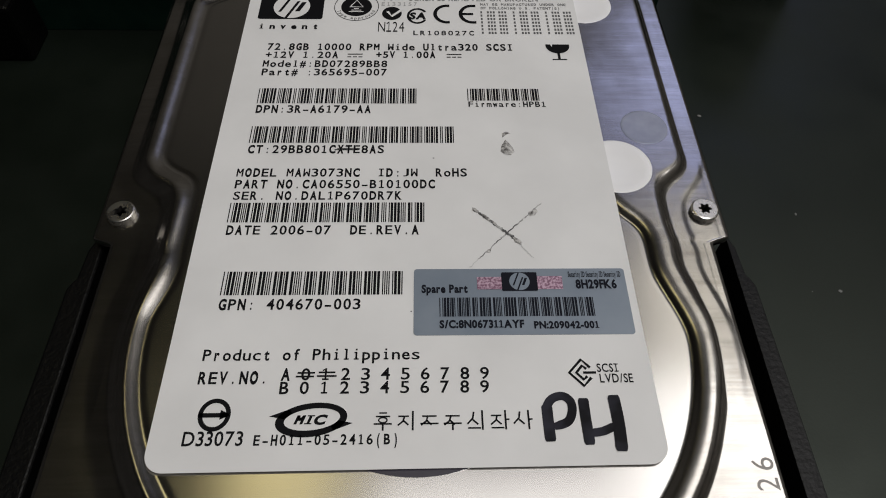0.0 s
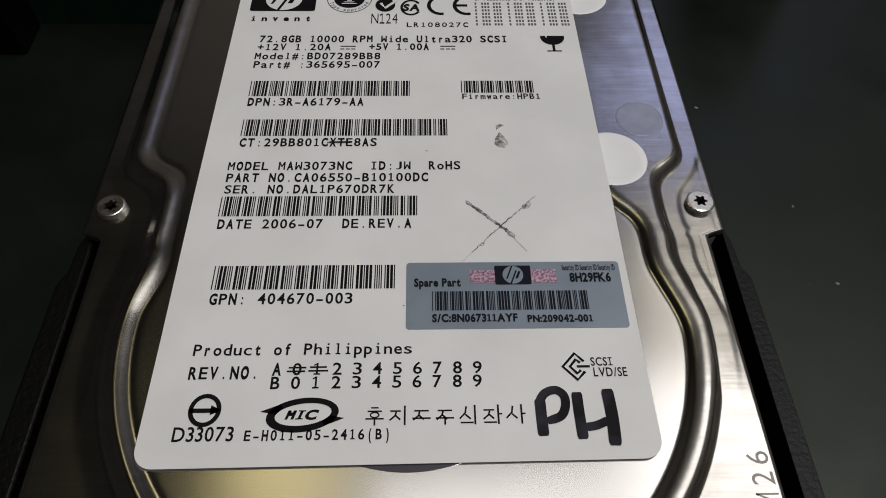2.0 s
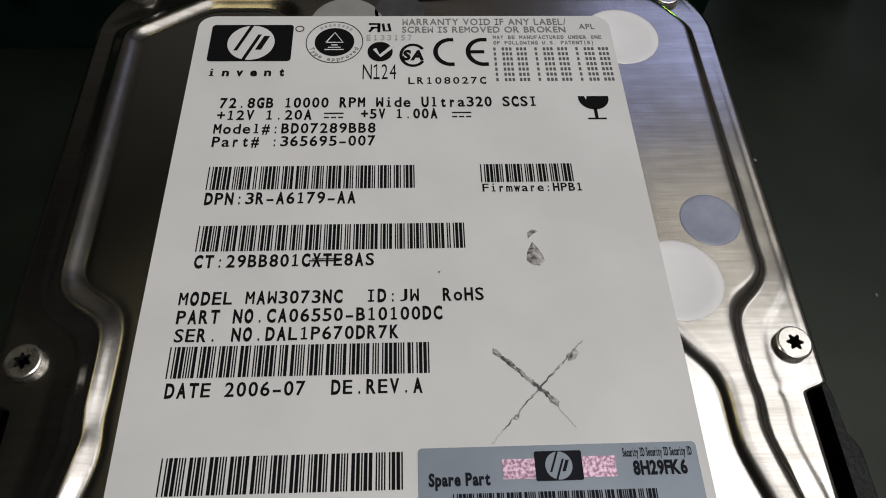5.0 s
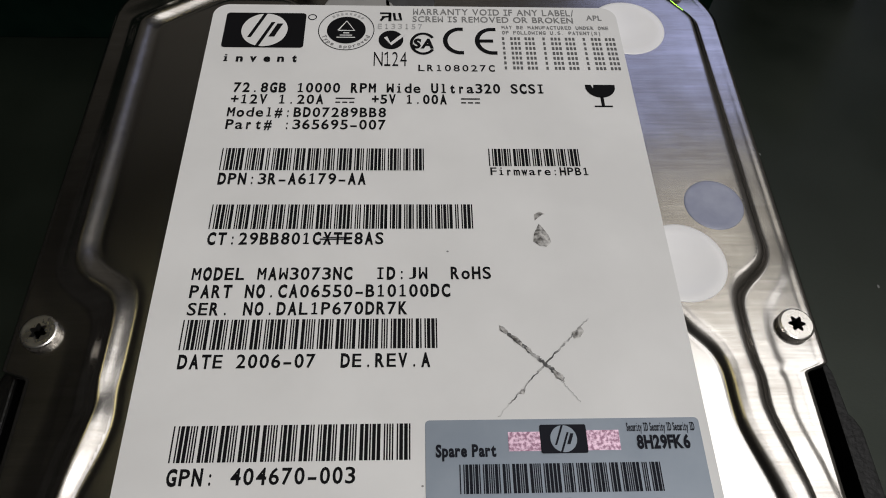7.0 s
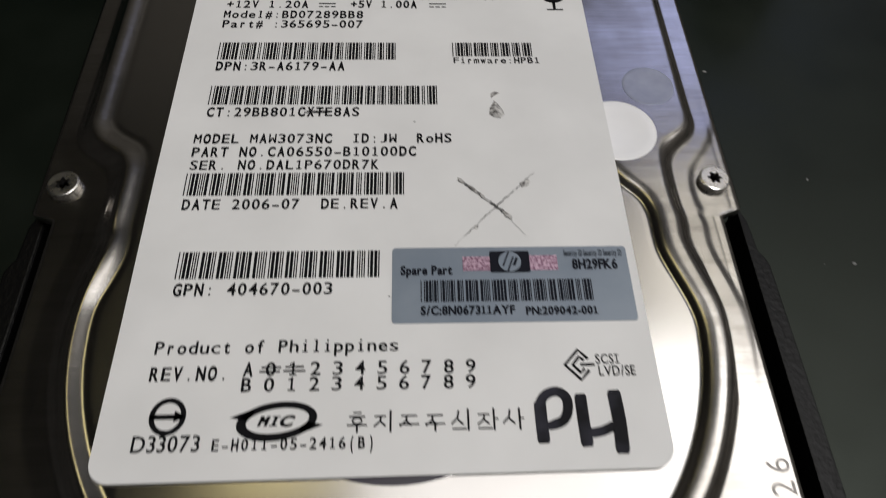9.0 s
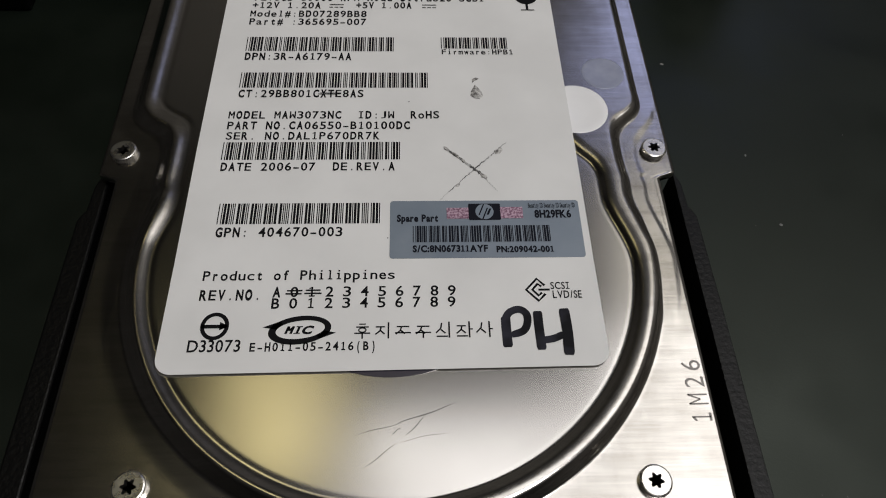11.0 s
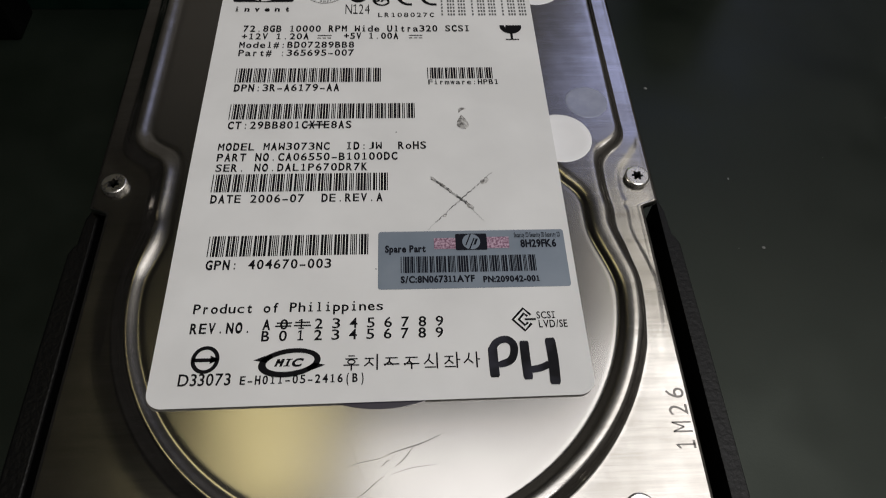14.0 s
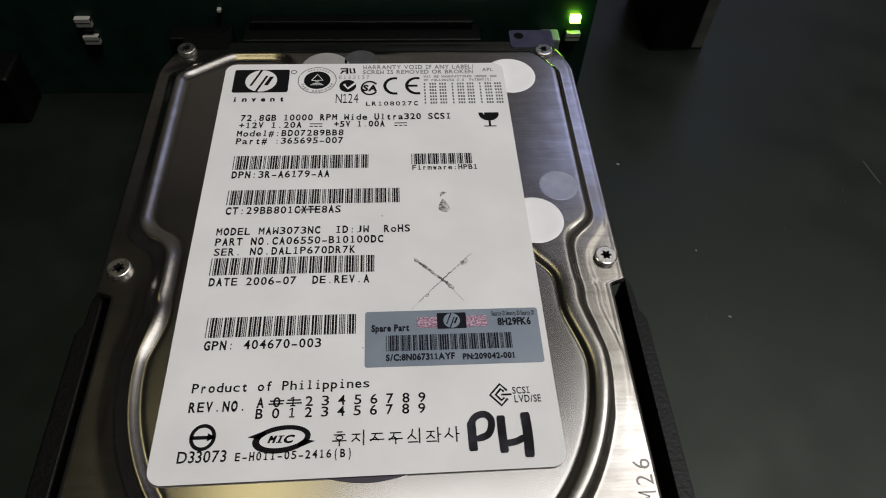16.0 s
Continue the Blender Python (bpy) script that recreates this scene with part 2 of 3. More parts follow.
def raised_edge(x, y):
    """Signed distance to the foot of the raised middle of the cover."""
    left = box_distance(x, y, -48.0, 4.0, 4.2, 66.0, 6.5)
    left = np.maximum(left, -(x + 44.4) * 0.57 + (y - 55.6) * 0.82 - 3.2)
    right = box_distance(x, y, -10.0, 47.1, 6.8, 65.0, 5.5)
    right = np.maximum(right, (x - 46.6) * 0.80 + (y - 58.5) * 0.60)
    neck = box_distance(x, y, -41.0, 41.3, -10, 14, 3.0)
    disc = np.hypot(x - PAN_C[0], y - PAN_C[1]) - 43.2
    disc = np.maximum(disc, x - 41.3 - 2.9 * ease((-8 - y) / 16))
    disc = np.maximum(disc, -x - 41.0 - 2.6 * ease((-9 - y) / 14))
    upper = np.minimum(left, right)
    return smooth_min(smooth_min(upper, neck, 5.0), disc, 2.2)


def recess_edge(x, y):
    """Signed distance to the rim of the sunk field: the disc and the strip beside it."""
    strip = box_distance(x, y, -43.9, -19.0, 7.6, 62.6, 5.0)
    strip = np.maximum(strip, -(x + 44.4) * 0.57 + (y - 55.6) * 0.82 + 0.7)
    neck = box_distance(x, y, -37.2, -20.0, -10, 16, 3.0)
    shoulder = box_distance(x, y, 0.0, 37.5, -16.0, -0.4, 5.5)
    disc = np.hypot(x - PAN_C[0], y - PAN_C[1]) - 40.1
    disc = np.maximum(disc, x - 37.5 - 3.4 * ease((-9.5 - y) / 15))
    disc = np.maximum(disc, -x - 37.0 - 2.8 * ease((-11 - y) / 13))
    return smooth_min(smooth_min(smooth_min(strip, neck, 6.0), disc, 2.2), shoulder, 1.0)


def shoulder_rise(t, power):
    """From a sharp foot at 0 to a rounded crown at 1."""
    t = np.clip(t, 0, 1)
    return 1 - (1 - t) ** power


SUNK = 0.78
# holes under the round stickers
SEALED = ((34.2, 54.2, 5.2), (34.4, 8.9, 5.0), (40.8, 18.2, 3.4), (-2.0, 60.0, 3.4))


def cover_height(x, y, soften=None):
    d, sunk = raised_edge(x, y), recess_edge(x, y)
    if soften:
        # the pressed bends have no sharp corners in plan
        d, sunk = soften(d), soften(sunk)
    # a low shelf leads up to a half-round bead; along the plain side panel the foot is a crisp crease
    side = ease((x + 10) / 20)
    crisp = ease((x - 20) / 10) * ease((y - 9) / 6)
    shelf = (1 - side) * 0.20 * ease((3.6 - d) / 4.0) + side * (1 - crisp) * 0.10 * ease((3.6 - d) / 1.1) * ease((y + 40) / 14)
    bead = (1 - side) * ease((0.35 - d) / 3.0) + side * shoulder_rise((0.1 - d) / 2.0, 3.2)
    rise = (1 - crisp) * bead + crisp * shoulder_rise(-d / 2.4, 3.6)
    z = FLANGE + shelf + (ZL - 0.09 - FLANGE - shelf) * rise
    foot = sunk + 0.8
    for cx, cy, hole in SEALED:
        z -= 0.6 * ease((hole - np.hypot(x - cx, y - cy)) / 0.5)
    climb = (1 - side) * ease((foot + 0.1) / 2.7) + side * shoulder_rise((foot + 0.4) / 2.6, 2.6)
    z -= SUNK * (1 - climb) + 0.10 * np.exp(-((foot + 0.25) / 0.3) ** 2)
    return z


def side_edges(y):
    """The left and right rim of the cover at a place along its length."""
    notch = ease((-4.7 - y) / 1.5)
    right = X_RIGHT - 3.0 * notch
    left = X_LEFT + 3.2 * notch
    far = np.clip((y - 58.0) / 12.0, 0, 1)
    right -= 5.6 * far ** 1.6
    left += 6.0 * far ** 1.6
    return left, right


def build_cover():
    nx, ny = 420, 640
    ys = np.linspace(Y_NEAR, Y_FAR, ny)
    left, right = side_edges(ys)
    # even columns over the pressed field, stretched columns only beside the rims
    x = np.repeat(np.linspace(-53.0, 53.0, nx)[None], ny, 0)
    x = np.where(x < -43, -43 + (x + 43) * (-43 - left[:, None]) / 10.0, np.where(x > 43, 43 + (x - 43) * (right[:, None] - 43) / 10.0, x))
    y = np.repeat(ys[:, None], nx, 1)
    def soften(q, cells=4.0):
        kernel = np.exp(-0.5 * (np.arange(-12, 13) / cells) ** 2)
        kernel /= kernel.sum()
        for axis in (0, 1):
            pad = [(12, 12) if k == axis else (0, 0) for k in (0, 1)]
            wide = np.pad(q, pad, mode="reflect", reflect_type="odd")
            q = sum(w * np.take(wide, range(i, i + q.shape[axis]), axis) for i, w in enumerate(kernel))
        return q

    z = soften(cover_height(x, y, soften), 1.1)
    # rolled rim
    rim = np.minimum(np.minimum(x - left[:, None], right[:, None] - x), np.minimum(y - Y_NEAR, Y_FAR - y))
    z = z - 0.18 * (1 - ease(rim / 0.5))
    # fine rolled groove beside the rim
    z = z - 0.014 * np.exp(-((rim - 1.3) / 0.28) ** 2) * (x > 0) * ease((y + 30) / 20)
    verts = np.stack([x, y, z], -1).reshape(-1, 3).tolist()
    faces = [(j * nx + i, j * nx + i + 1, (j + 1) * nx + i + 1, (j + 1) * nx + i) for j in range(ny - 1) for i in range(nx - 1)]
    ring = [i for i in range(nx)] + [j * nx + nx - 1 for j in range(1, ny)] + [(ny - 1) * nx + i for i in range(nx - 2, -1, -1)] + [j * nx for j in range(ny - 2, 0, -1)]
    base = len(verts)
    verts += [(verts[i][0], verts[i][1], FLANGE - 1.4) for i in ring]
    n = len(ring)
    faces += [(ring[(k + 1) % n], ring[k], base + k, base + (k + 1) % n) for k in range(n)]
    ob = raw("cover", verts, faces, STEEL, drive, "brushed steel cover with embossed raised ridge", True)
    ob.data.materials.append(PAN)
    idx = np.zeros(len(ob.data.polygons), np.int32)
    cx, cy = (x[:-1, :-1] + x[1:, 1:]) / 2, (y[:-1, :-1] + y[1:, 1:]) / 2
    idx[: (ny - 1) * (nx - 1)] = (recess_edge(cx, cy) < -0.5).reshape(-1)
    ob.data.polygons.foreach_set("material_index", idx)
    return ob


cover = build_cover()
bm = outline_plate(bmesh.new(), [(-47.2, Y_NEAR + 0.5), (47.2, Y_NEAR + 0.5), (47.2, -3.2), (49.2, -0.5), (49.2, 58.0), (44.0, 69.2), (-44.0, 69.2), (-49.4, 58.0), (-49.4, -0.5), (-47.2, -3.2)], 0.0, FLANGE - 1.2)
part("base_casting", bm, CAST, drive, "dark cast aluminium base under the cover")


def build_screw(x, y, spin):
    """A flat-headed screw with a six-lobed recess."""
    n, r, h = 48, 2.28, 1.15
    z0 = float(cover_height(np.array(x), np.array(y))) - 0.15
    ang = [2 * math.pi * i / n for i in range(n)]
    rings = [(r, 0.0), (r, h - 0.25), (r - 0.1, h - 0.08), (r - 0.28, h)]
    verts = [(x + rr * math.cos(a), y + rr * math.sin(a), z0 + zz) for rr, zz in rings for a in ang]
    star = [0.92 + 0.22 * math.cos(6 * a + spin) for a in ang]
    verts += [(x + s * math.cos(a), y + s * math.sin(a), z0 + h) for s, a in zip(star, ang)]
    verts += [(x + 0.93 * s * math.cos(a), y + 0.93 * s * math.sin(a), z0 + h - 1.0) for s, a in zip(star, ang)]
    faces = [(k * n + i, k * n + (i + 1) % n, (k + 1) * n + (i + 1) % n, (k + 1) * n + i) for k in range(5) for i in range(n)]
    faces.append([5 * n + i for i in range(n)])
    ob = raw("screw", verts, faces, SCREW, drive, "shiny six-lobe screw head")
    # the recess takes a darker, duller metal
    ob.data.materials.append(RECESS)
    for f in ob.data.polygons[4 * n:]:
        f.material_index = 1
    return ob


for x, y, spin in ((47.8, 0.1, 0.4), (-47.5, -0.2, 1.9), (44.3, 65.2, 0.9), (-45.4, 66.4, 2.6), (36.9, -59.2, 1.3), (-34.6, -58.6, 0.2)):
    build_screw(x, y, spin)

# mounting lugs past the far end of the cover
bm = outline_plate(bmesh.new(), rounded(36.2, 47.5, 67.0, 74.0, 0.8), FLANGE - 0.8, FLANGE + 0.25)
part("mounting_lug", bm, LUG, drive, "violet-grey coated lug")
# no hole is cut: a black disc gives the shade inside it
part("lug_hole_shade", outline_plate(bmesh.new(), ellipse(38.6, 71.6, 1.25, 1.25, 24), FLANGE + 0.2, FLANGE + 0.32), PLASTIC, drive, "black disc on the lug for the shade inside its round hole")
# the left lug lies in shade, which is put into its colour as black
bm = outline_plate(bmesh.new(), rounded(-47.0, -35.0, 67.0, 73.5, 0.8), FLANGE - 0.8, FLANGE + 0.2)
part("mounting_lug", bm, PLASTIC, drive, "lug coloured black for the shade it lies in")

# side rails: a grained lip outside a deep slot, stepped at its far end
def build_rail(side, inner, slot):
    bm = bmesh.new()
    pts = [(inner, -73.0), (inner, -2.6), (51.9, -2.6), (52.8, -5.2), (53.1, -10.6), (53.6, -11.2), (54.2, -12.6), (54.4, -30.0), (54.6, -73.0)]
    outline_plate(bm, [(side * x, y) for x, y in pts], 0.0, 21.6)
    bmesh.ops.recalc_face_normals(bm, faces=bm.faces)
    top = [e for e in bm.edges if all(v.co.z > 21 for v in e.verts)]
    bmesh.ops.bevel(bm, geom=top, offset=0.45, segments=3, affect="EDGES", profile=0.5, clamp_overlap=True)
    rail = part("side_rail", bm, PLASTIC, drive, "black grained plastic rail along the drive")
    a, b = sorted((side * 47.4, side * (inner + 0.2)))
    part("rail_web", box(bmesh.new(), a, b, -73, -3.0, 0, slot, 0.4), PLASTIC, rail, "black web between rail and drive")
    return rail


build_rail(1, 51.7, 15.0)
build_rail(-1, 50.5, 17.0)

# spindle hub and round seals
part("spindle_hub", outline_plate(bmesh.new(), ellipse(0.5, -22.6, 21.0, 21.0, 96), ZL - 1.0, ZL - 0.75), HUB, drive, "dark disc showing under the label")


def round_seal(x, y, r, mat, label, dish):
    """A thin round sticker, slightly dished over the hole that it closes."""
    pts, verts, n = ellipse(0, 0, 1, 1, 64), [], 64
    rings = [(1.0, -0.06), (0.995, 0.02), (0.95, 0.05), (0.82, 0.05)] + [(k / 8, 0.05 + dish * (1 - (k / 6.6) ** 2)) for k in (6, 5, 4, 3, 2, 1)]
    for rr, up in rings:
        verts += [(x + r * rr * a, y + r * rr * b, ZL - 0.09 + up) for a, b in pts]
    verts.append((x, y, ZL - 0.04 + dish))
    m = len(rings) - 1
    faces = [(k * n + i, k * n + (i + 1) % n, (k + 1) * n + (i + 1) % n, (k + 1) * n + i) for k in range(m) for i in range(n)]
    faces += [(m * n + i, m * n + (i + 1) % n, (m + 1) * n) for i in range(n)]
    return raw("round_seal", verts, faces, mat, drive, label, True)


round_seal(34.2, 54.2, 6.3, SEAL, "round white sealing sticker half under the label", -0.34)
round_seal(34.4, 8.9, 6.05, SEAL, "round white sealing sticker half under the label", -0.40)
round_seal(-10.5, 57.3, 6.0, DULL_SEAL, "round dull grey sealing sticker half under the label", 0.0)
round_seal(40.8, 18.2, 4.2, FILM, "round blue-grey film sticker on bare steel", -0.12)
round_seal(-2.0, 60.0, 4.2, DARK_FILM, "round dark grey film sticker on bare steel", -0.12)

# stamped digits on the flange, read from the side
GLYPHS = {}
STEM = 0.07
CAP = 0.69


def glyph(ch, swell=0.014):
    """Vertices and faces of one character of the built-in font, size 1, and its box."""
    if (ch, swell) not in GLYPHS:
        cu = bpy.data.curves.new("glyph", "FONT")
        cu.body, cu.resolution_u, cu.offset = ch, 3, swell
        ob = bpy.data.objects.new("glyph", cu)
        me = ob.to_mesh()
        vs = [tuple(v.co[:2]) for v in me.vertices]
        fs = [tuple(p.vertices) for p in me.polygons]
        ob.to_mesh_clear()
        bpy.data.objects.remove(ob)
        bpy.data.curves.remove(cu)
        if ch in "1I":
            # upright with feet, as in typewriter faces
            t = STEM + 2 * swell
            shapes = [((0.255 - t / 2, 0), (0.255 + t / 2, 0), (0.255 + t / 2, 0.70), (0.255 - t / 2, 0.70)), ((0.04, 0), (0.47, 0), (0.47, 0.09), (0.04, 0.09))]
            shapes.append(((0.04, 0.52), (0.24, 0.61), (0.24, 0.70), (0.04, 0.61)) if ch == "1" else ((0.04, 0.61), (0.47, 0.61), (0.47, 0.70), (0.04, 0.70)))
            k = CAP / 0.70
            vs = [(x * k, y * k) for q in shapes for x, y in q]
            fs = [(0, 1, 2, 3), (4, 5, 6, 7), (8, 9, 10, 11)]
        if ch == "J":
            # stands on the baseline
            low, high = min(v[1] for v in vs), max(v[1] for v in vs)
            vs = [(x, (y - low) * CAP / (high - low)) for x, y in vs]
        if ch in "il":
            # slab-footed small letters
            t, top = STEM + 2 * swell, 0.70 if ch == "l" else 0.49
            shapes = [((0.25 - t / 2, 0), (0.25 + t / 2, 0), (0.25 + t / 2, top), (0.25 - t / 2, top)), ((0.05, 0), (0.45, 0), (0.45, 0.08), (0.05, 0.08)),
                      ((0.08, top - 0.08), (0.25, top - 0.08), (0.25, top), (0.08, top))]
            if ch == "i":
                shapes.append(((0.25 - t / 2, 0.59), (0.25 + t / 2, 0.59), (0.25 + t / 2, 0.70), (0.25 - t / 2, 0.70)))
            k = CAP / 0.70
            vs = [(x * k, y * k) for q in shapes for x, y in q]
            fs = [tuple(range(4 * i, 4 * i + 4)) for i in range(len(shapes))]
        if ch in "MW":
            # narrow stems and a short middle
            t = STEM + 2 * swell
            shapes = [((0.0, 0), (t, 0), (t, 0.70), (0.0, 0.70)), ((0.52 - t, 0), (0.52, 0), (0.52, 0.70), (0.52 - t, 0.70)),
                      ((0.0, 0.70), (t, 0.70), (0.26 + t / 2, 0.27), (0.26 - t / 2, 0.27)), ((0.52 - t, 0.70), (0.52, 0.70), (0.26 + t / 2, 0.27), (0.26 - t / 2, 0.27))]
            k = CAP / 0.70
            vs = [(x * k, (y if ch == "M" else 0.70 - y) * k) for q in shapes for x, y in q]
            fs = [tuple(range(4 * i, 4 * i + 4)) for i in range(4)]
        xs = [v[0] for v in vs] or [0]
        GLYPHS[ch, swell] = (vs, fs, min(xs), max(xs))
    return GLYPHS[ch, swell]


INK_Z = ZL + 0.06


def wide_of(ch):
    return glyph(ch)[3] - glyph(ch)[2]


def text_mesh(text, x0, x1, y, h, mono=True, fill=0.80, slant=0.0, swell=0.014, heavy=0.15):
    """Characters set between x0 and x1 on the baseline y, h high: in even cells, or packed by their widths."""
    verts, faces = [], []
    s = h / CAP
    if mono:
        pitch = (x1 - x0) / (len(text) - 1 + fill)
        k = pitch * fill / (0.98 * wide_of("D"))
        spots = [x0 + pitch * (i + fill / 2) for i in range(len(text))]
    else:
        gap = 0.10
        total = sum(wide_of(c) if c != " " else 0.25 for c in text) + gap * (len(text) - 1)
        k, x, spots = (x1 - x0) / total, x0, []
        for c in text:
            w = (wide_of(c) if c != " " else 0.25) * k
            spots.append(x + w / 2)
            x += w + gap * k
    for c, cx in zip(text, spots):
        if c == " ":
            continue
        vs, fs, a, b = glyph(c, swell)
        kk = k
        if mono:
            # widths differ, so the stems are thickened to look alike
            share = {"1": 0.72, "I": 0.72, "i": 0.62, "l": 0.62, "J": 0.85, ".": 0.22, ":": 0.22, "r": 0.62, "t": 0.66, "f": 0.66, "-": 0.85, "(": 0.42, ")": 0.42, "/": 0.8, "'": 0.2}.get(c, 1.0)
            kk = pitch * fill * share / (b - a)
            if c not in ".:-'/":
                even = (heavy * h / kk - STEM) / 2 - (0.012 if c in "#mw" else 0)
                vs, fs, a, b = glyph(c, round(min(max(even, -0.022), 0.07) / 0.004) * 0.004)
                kk = pitch * fill * share / (b - a)
        o = len(verts)
        verts += [(cx + (vx - (a + b) / 2) * kk + slant * vy * s, y + vy * s) for vx, vy in vs]
        faces += [tuple(o + i for i in f) for f in fs]
    return verts, faces


def sag(y):
    """The label sinks a little where it spans the sunk disc."""
    return -0.36 * min(max(-y / 24.0, 0.0), 1.0)


def printed(name, shape, parent, mat=INK, z=INK_Z, label="", sagging=True):
    verts, faces = shape
    ob = raw(name, [(x, y, z + (sag(y) if sagging else 0)) for x, y in verts], faces, mat, parent, label)
    return tagged(ob, kind="stuff") if name == "barcode" else ob


def poly(pts):
    return list(pts), [tuple(range(len(pts)))]


def joined(*shapes):
    verts, faces = [], []
    for v, f in shapes:
        o = len(verts)
        verts += list(v)
        faces += [tuple(o + i for i in q) for q in f]
    return verts, faces


def rect(x0, x1, y0, y1):
    return poly([(x0, y0), (x1, y0), (x1, y1), (x0, y1)])


def stroke(pts, w, taper=None):
    """A ribbon of width w along a line of points, with round-ish ends."""
    n, verts = len(pts), []
    for i, (x, y) in enumerate(pts):
        ax, ay = pts[max(i - 1, 0)]
        bx, by = pts[min(i + 1, n - 1)]
        l = math.hypot(bx - ax, by - ay) or 1
        ww = w * (taper(i / (n - 1)) if taper else 1)
        nx, ny = -(by - ay) / l * ww / 2, (bx - ax) / l * ww / 2
        verts += [(x + nx, y + ny), (x - nx, y - ny)]
    return verts, [(2 * i, 2 * i + 1, 2 * i + 3, 2 * i + 2) for i in range(n - 1)]


def arc(cx, cy, rx, ry, a0, a1, w, n=28):
    pts = [(cx + rx * math.cos(radians(a0 + (a1 - a0) * i / n)), cy + ry * math.sin(radians(a0 + (a1 - a0) * i / n))) for i in range(n + 1)]
    return stroke(pts, w)


CODE = {
    "0": "nnnwwnwnn", "1": "wnnwnnnnw", "2": "nnwwnnnnw", "3": "wnwwnnnnn", "4": "nnnwwnnnw", "5": "wnnwwnnnn", "6": "nnwwwnnnn", "7": "nnnwnnwnw",
    "8": "wnnwnnwnn", "9": "nnwwnnwnn", "A": "wnnnnwnnw", "B": "nnwnnwnnw", "C": "wnwnnwnnn", "D": "nnnnwwnnw", "E": "wnnnwwnnn", "F": "nnwnwwnnn",
    "H": "wnnnnwwnn", "K": "wnnnnnnww", "L": "nnwnnnnww", "N": "nnnnwnnww", "P": "nnwnwnnwn", "R": "wnnnnnwwn", "S": "nnwnnnwwn", "T": "nnnnwnwwn",
    "X": "nwnnwnnnw", "Y": "wwnnwnnnn", "-": "nwnnnnwnw", "*": "nwnnwnwnn",
}


def bars(text, x0, x1, y0, y1, wide=2.5):
    """A barcode of three-of-nine code for a text, between x0 and x1."""
    seq = "n".join(CODE[c] for c in "*" + text + "*")
    size = [wide if q == "w" else 1.0 for q in seq]
    unit, x, shapes = (x1 - x0) / sum(size), x0, []
    for i, w in enumerate(size):
        if i % 2 == 0:
            shapes.append(rect(x - 0.06 * unit, x + (w + 0.06) * unit, y0, y1))
        x += w * unit
    return joined(*shapes)


# digits stamped into the flange, reading away from the viewer
def stamped(text, x, y0, y1, h):
    v, f = text_mesh(text, 0, y1 - y0, 0, h, True, 0.62, 0.0, -0.006, 0.085)
    return [(x - b, y0 + a) for a, b in v], f


STAMP = material("stamped_groove", (0.20, 0.19, 0.18), 0.5, 1.0)
printed("stamped_mark", stamped("1M26", 47.1, -50.9, -41.2, 2.9), cover, STAMP, FLANGE + 0.03, "small digits stamped into the steel", False)

# scratches across the polished field
SCORED_STEEL = material("scratched_steel", (0.24, 0.23, 0.22), 0.25, 1.0)
for k, (ax, ay, bx, by, w) in enumerate(((-4.7, -52.2, 2.0, -50.4, 0.14), (1.4, -50.6, 9.3, -47.8, 0.30), (2.6, -52.3, 5.2, -49.6, 0.22), (-3.0, -56.5, 1.0, -53.6, 0.18), (0.6, -52.0, 1.9, -51.2, 0.2), (2.0, -53.1, 8.5, -51.9, 0.10))):
    bent = [(ax + (bx - ax) * i / 12, ay + (by - ay) * i / 12 + 0.12 * math.sin(i * 0.5 + k)) for i in range(13)]
    v, f = stroke(bent, 0.65 * w, lambda t: 0.35 + 0.65 * math.sin(math.pi * t))
    raw("scratch", [(x, y, float(cover_height(np.array(x), np.array(y))) + 0.012) for x, y in v], f, SCORED_STEEL, cover, "dull scratch in the polished steel")

# ---- the main label ----
LX0, LX1, LY0, LY1 = -34.3, 32.75, -43.0, 58.9
def sheet(pts, z0, z1):
    """A thin plate that follows the sag."""
    bm = outline_plate(bmesh.new(), pts, z0, z1)
    for y in (0.0, -24.0):
        bmesh.ops.bisect_plane(bm, geom=bm.verts[:] + bm.edges[:] + bm.faces[:], plane_co=(0, y, 0), plane_no=(0, 1, 0))
    for v in bm.verts:
        v.co.z += sag(v.co.y)
    return bm


def skewed(x, y):
    """The near edge of the label is cut a little out of square."""
    u, v = (x - LX0) / (LX1 - LX0), (LY1 - y) / (LY1 - LY0)
    return x + 0.45 * u * v, y + (0.1 + 0.5 * u) * v


label = part("label", sheet([skewed(x, y) for x, y in rounded(LX0, LX1, LY0, LY1, 2.6, 10)], ZL - 0.08, ZL), PAPER, drive, "large white printed paper label with rounded corners")


def line(text, x0, x1, y, h, mono=True, mat=INK, fill=0.80, parent=None, z=INK_Z, slant=0.0, swell=0.014, heavy=0.15):
    return printed("printed_line", text_mesh(text, x0, x1, y, h, mono, fill, slant, swell, heavy), parent or label, mat, z)


line("invent", -31.4, -19.6, 45.6, 1.5, fill=0.5, heavy=0.26)
line("72.8GB 10000 RPM Wide Ultra320 SCSI", -28.8, 18.9, 39.1, 1.9)
line("+12V 1.20A", -28.9, -15.0, 36.75, 1.8)
line("+5V 1.00A", -7.7, 3.7, 36.85, 1.8)
for x in (-13.2, 5.9):
    printed("current_sign", joined(rect(x, x + 2.9, 37.75, 38.0), *[rect(x + 1.05 * i, x + 1.05 * i + 0.75, 36.95, 37.2) for i in range(3)]), label)
line("Model#:BD07289BB8", -29.1, -5.5, 34.15, 1.8)
line("Part# :365695-007", -29.0, -5.5, 31.75, 1.8)
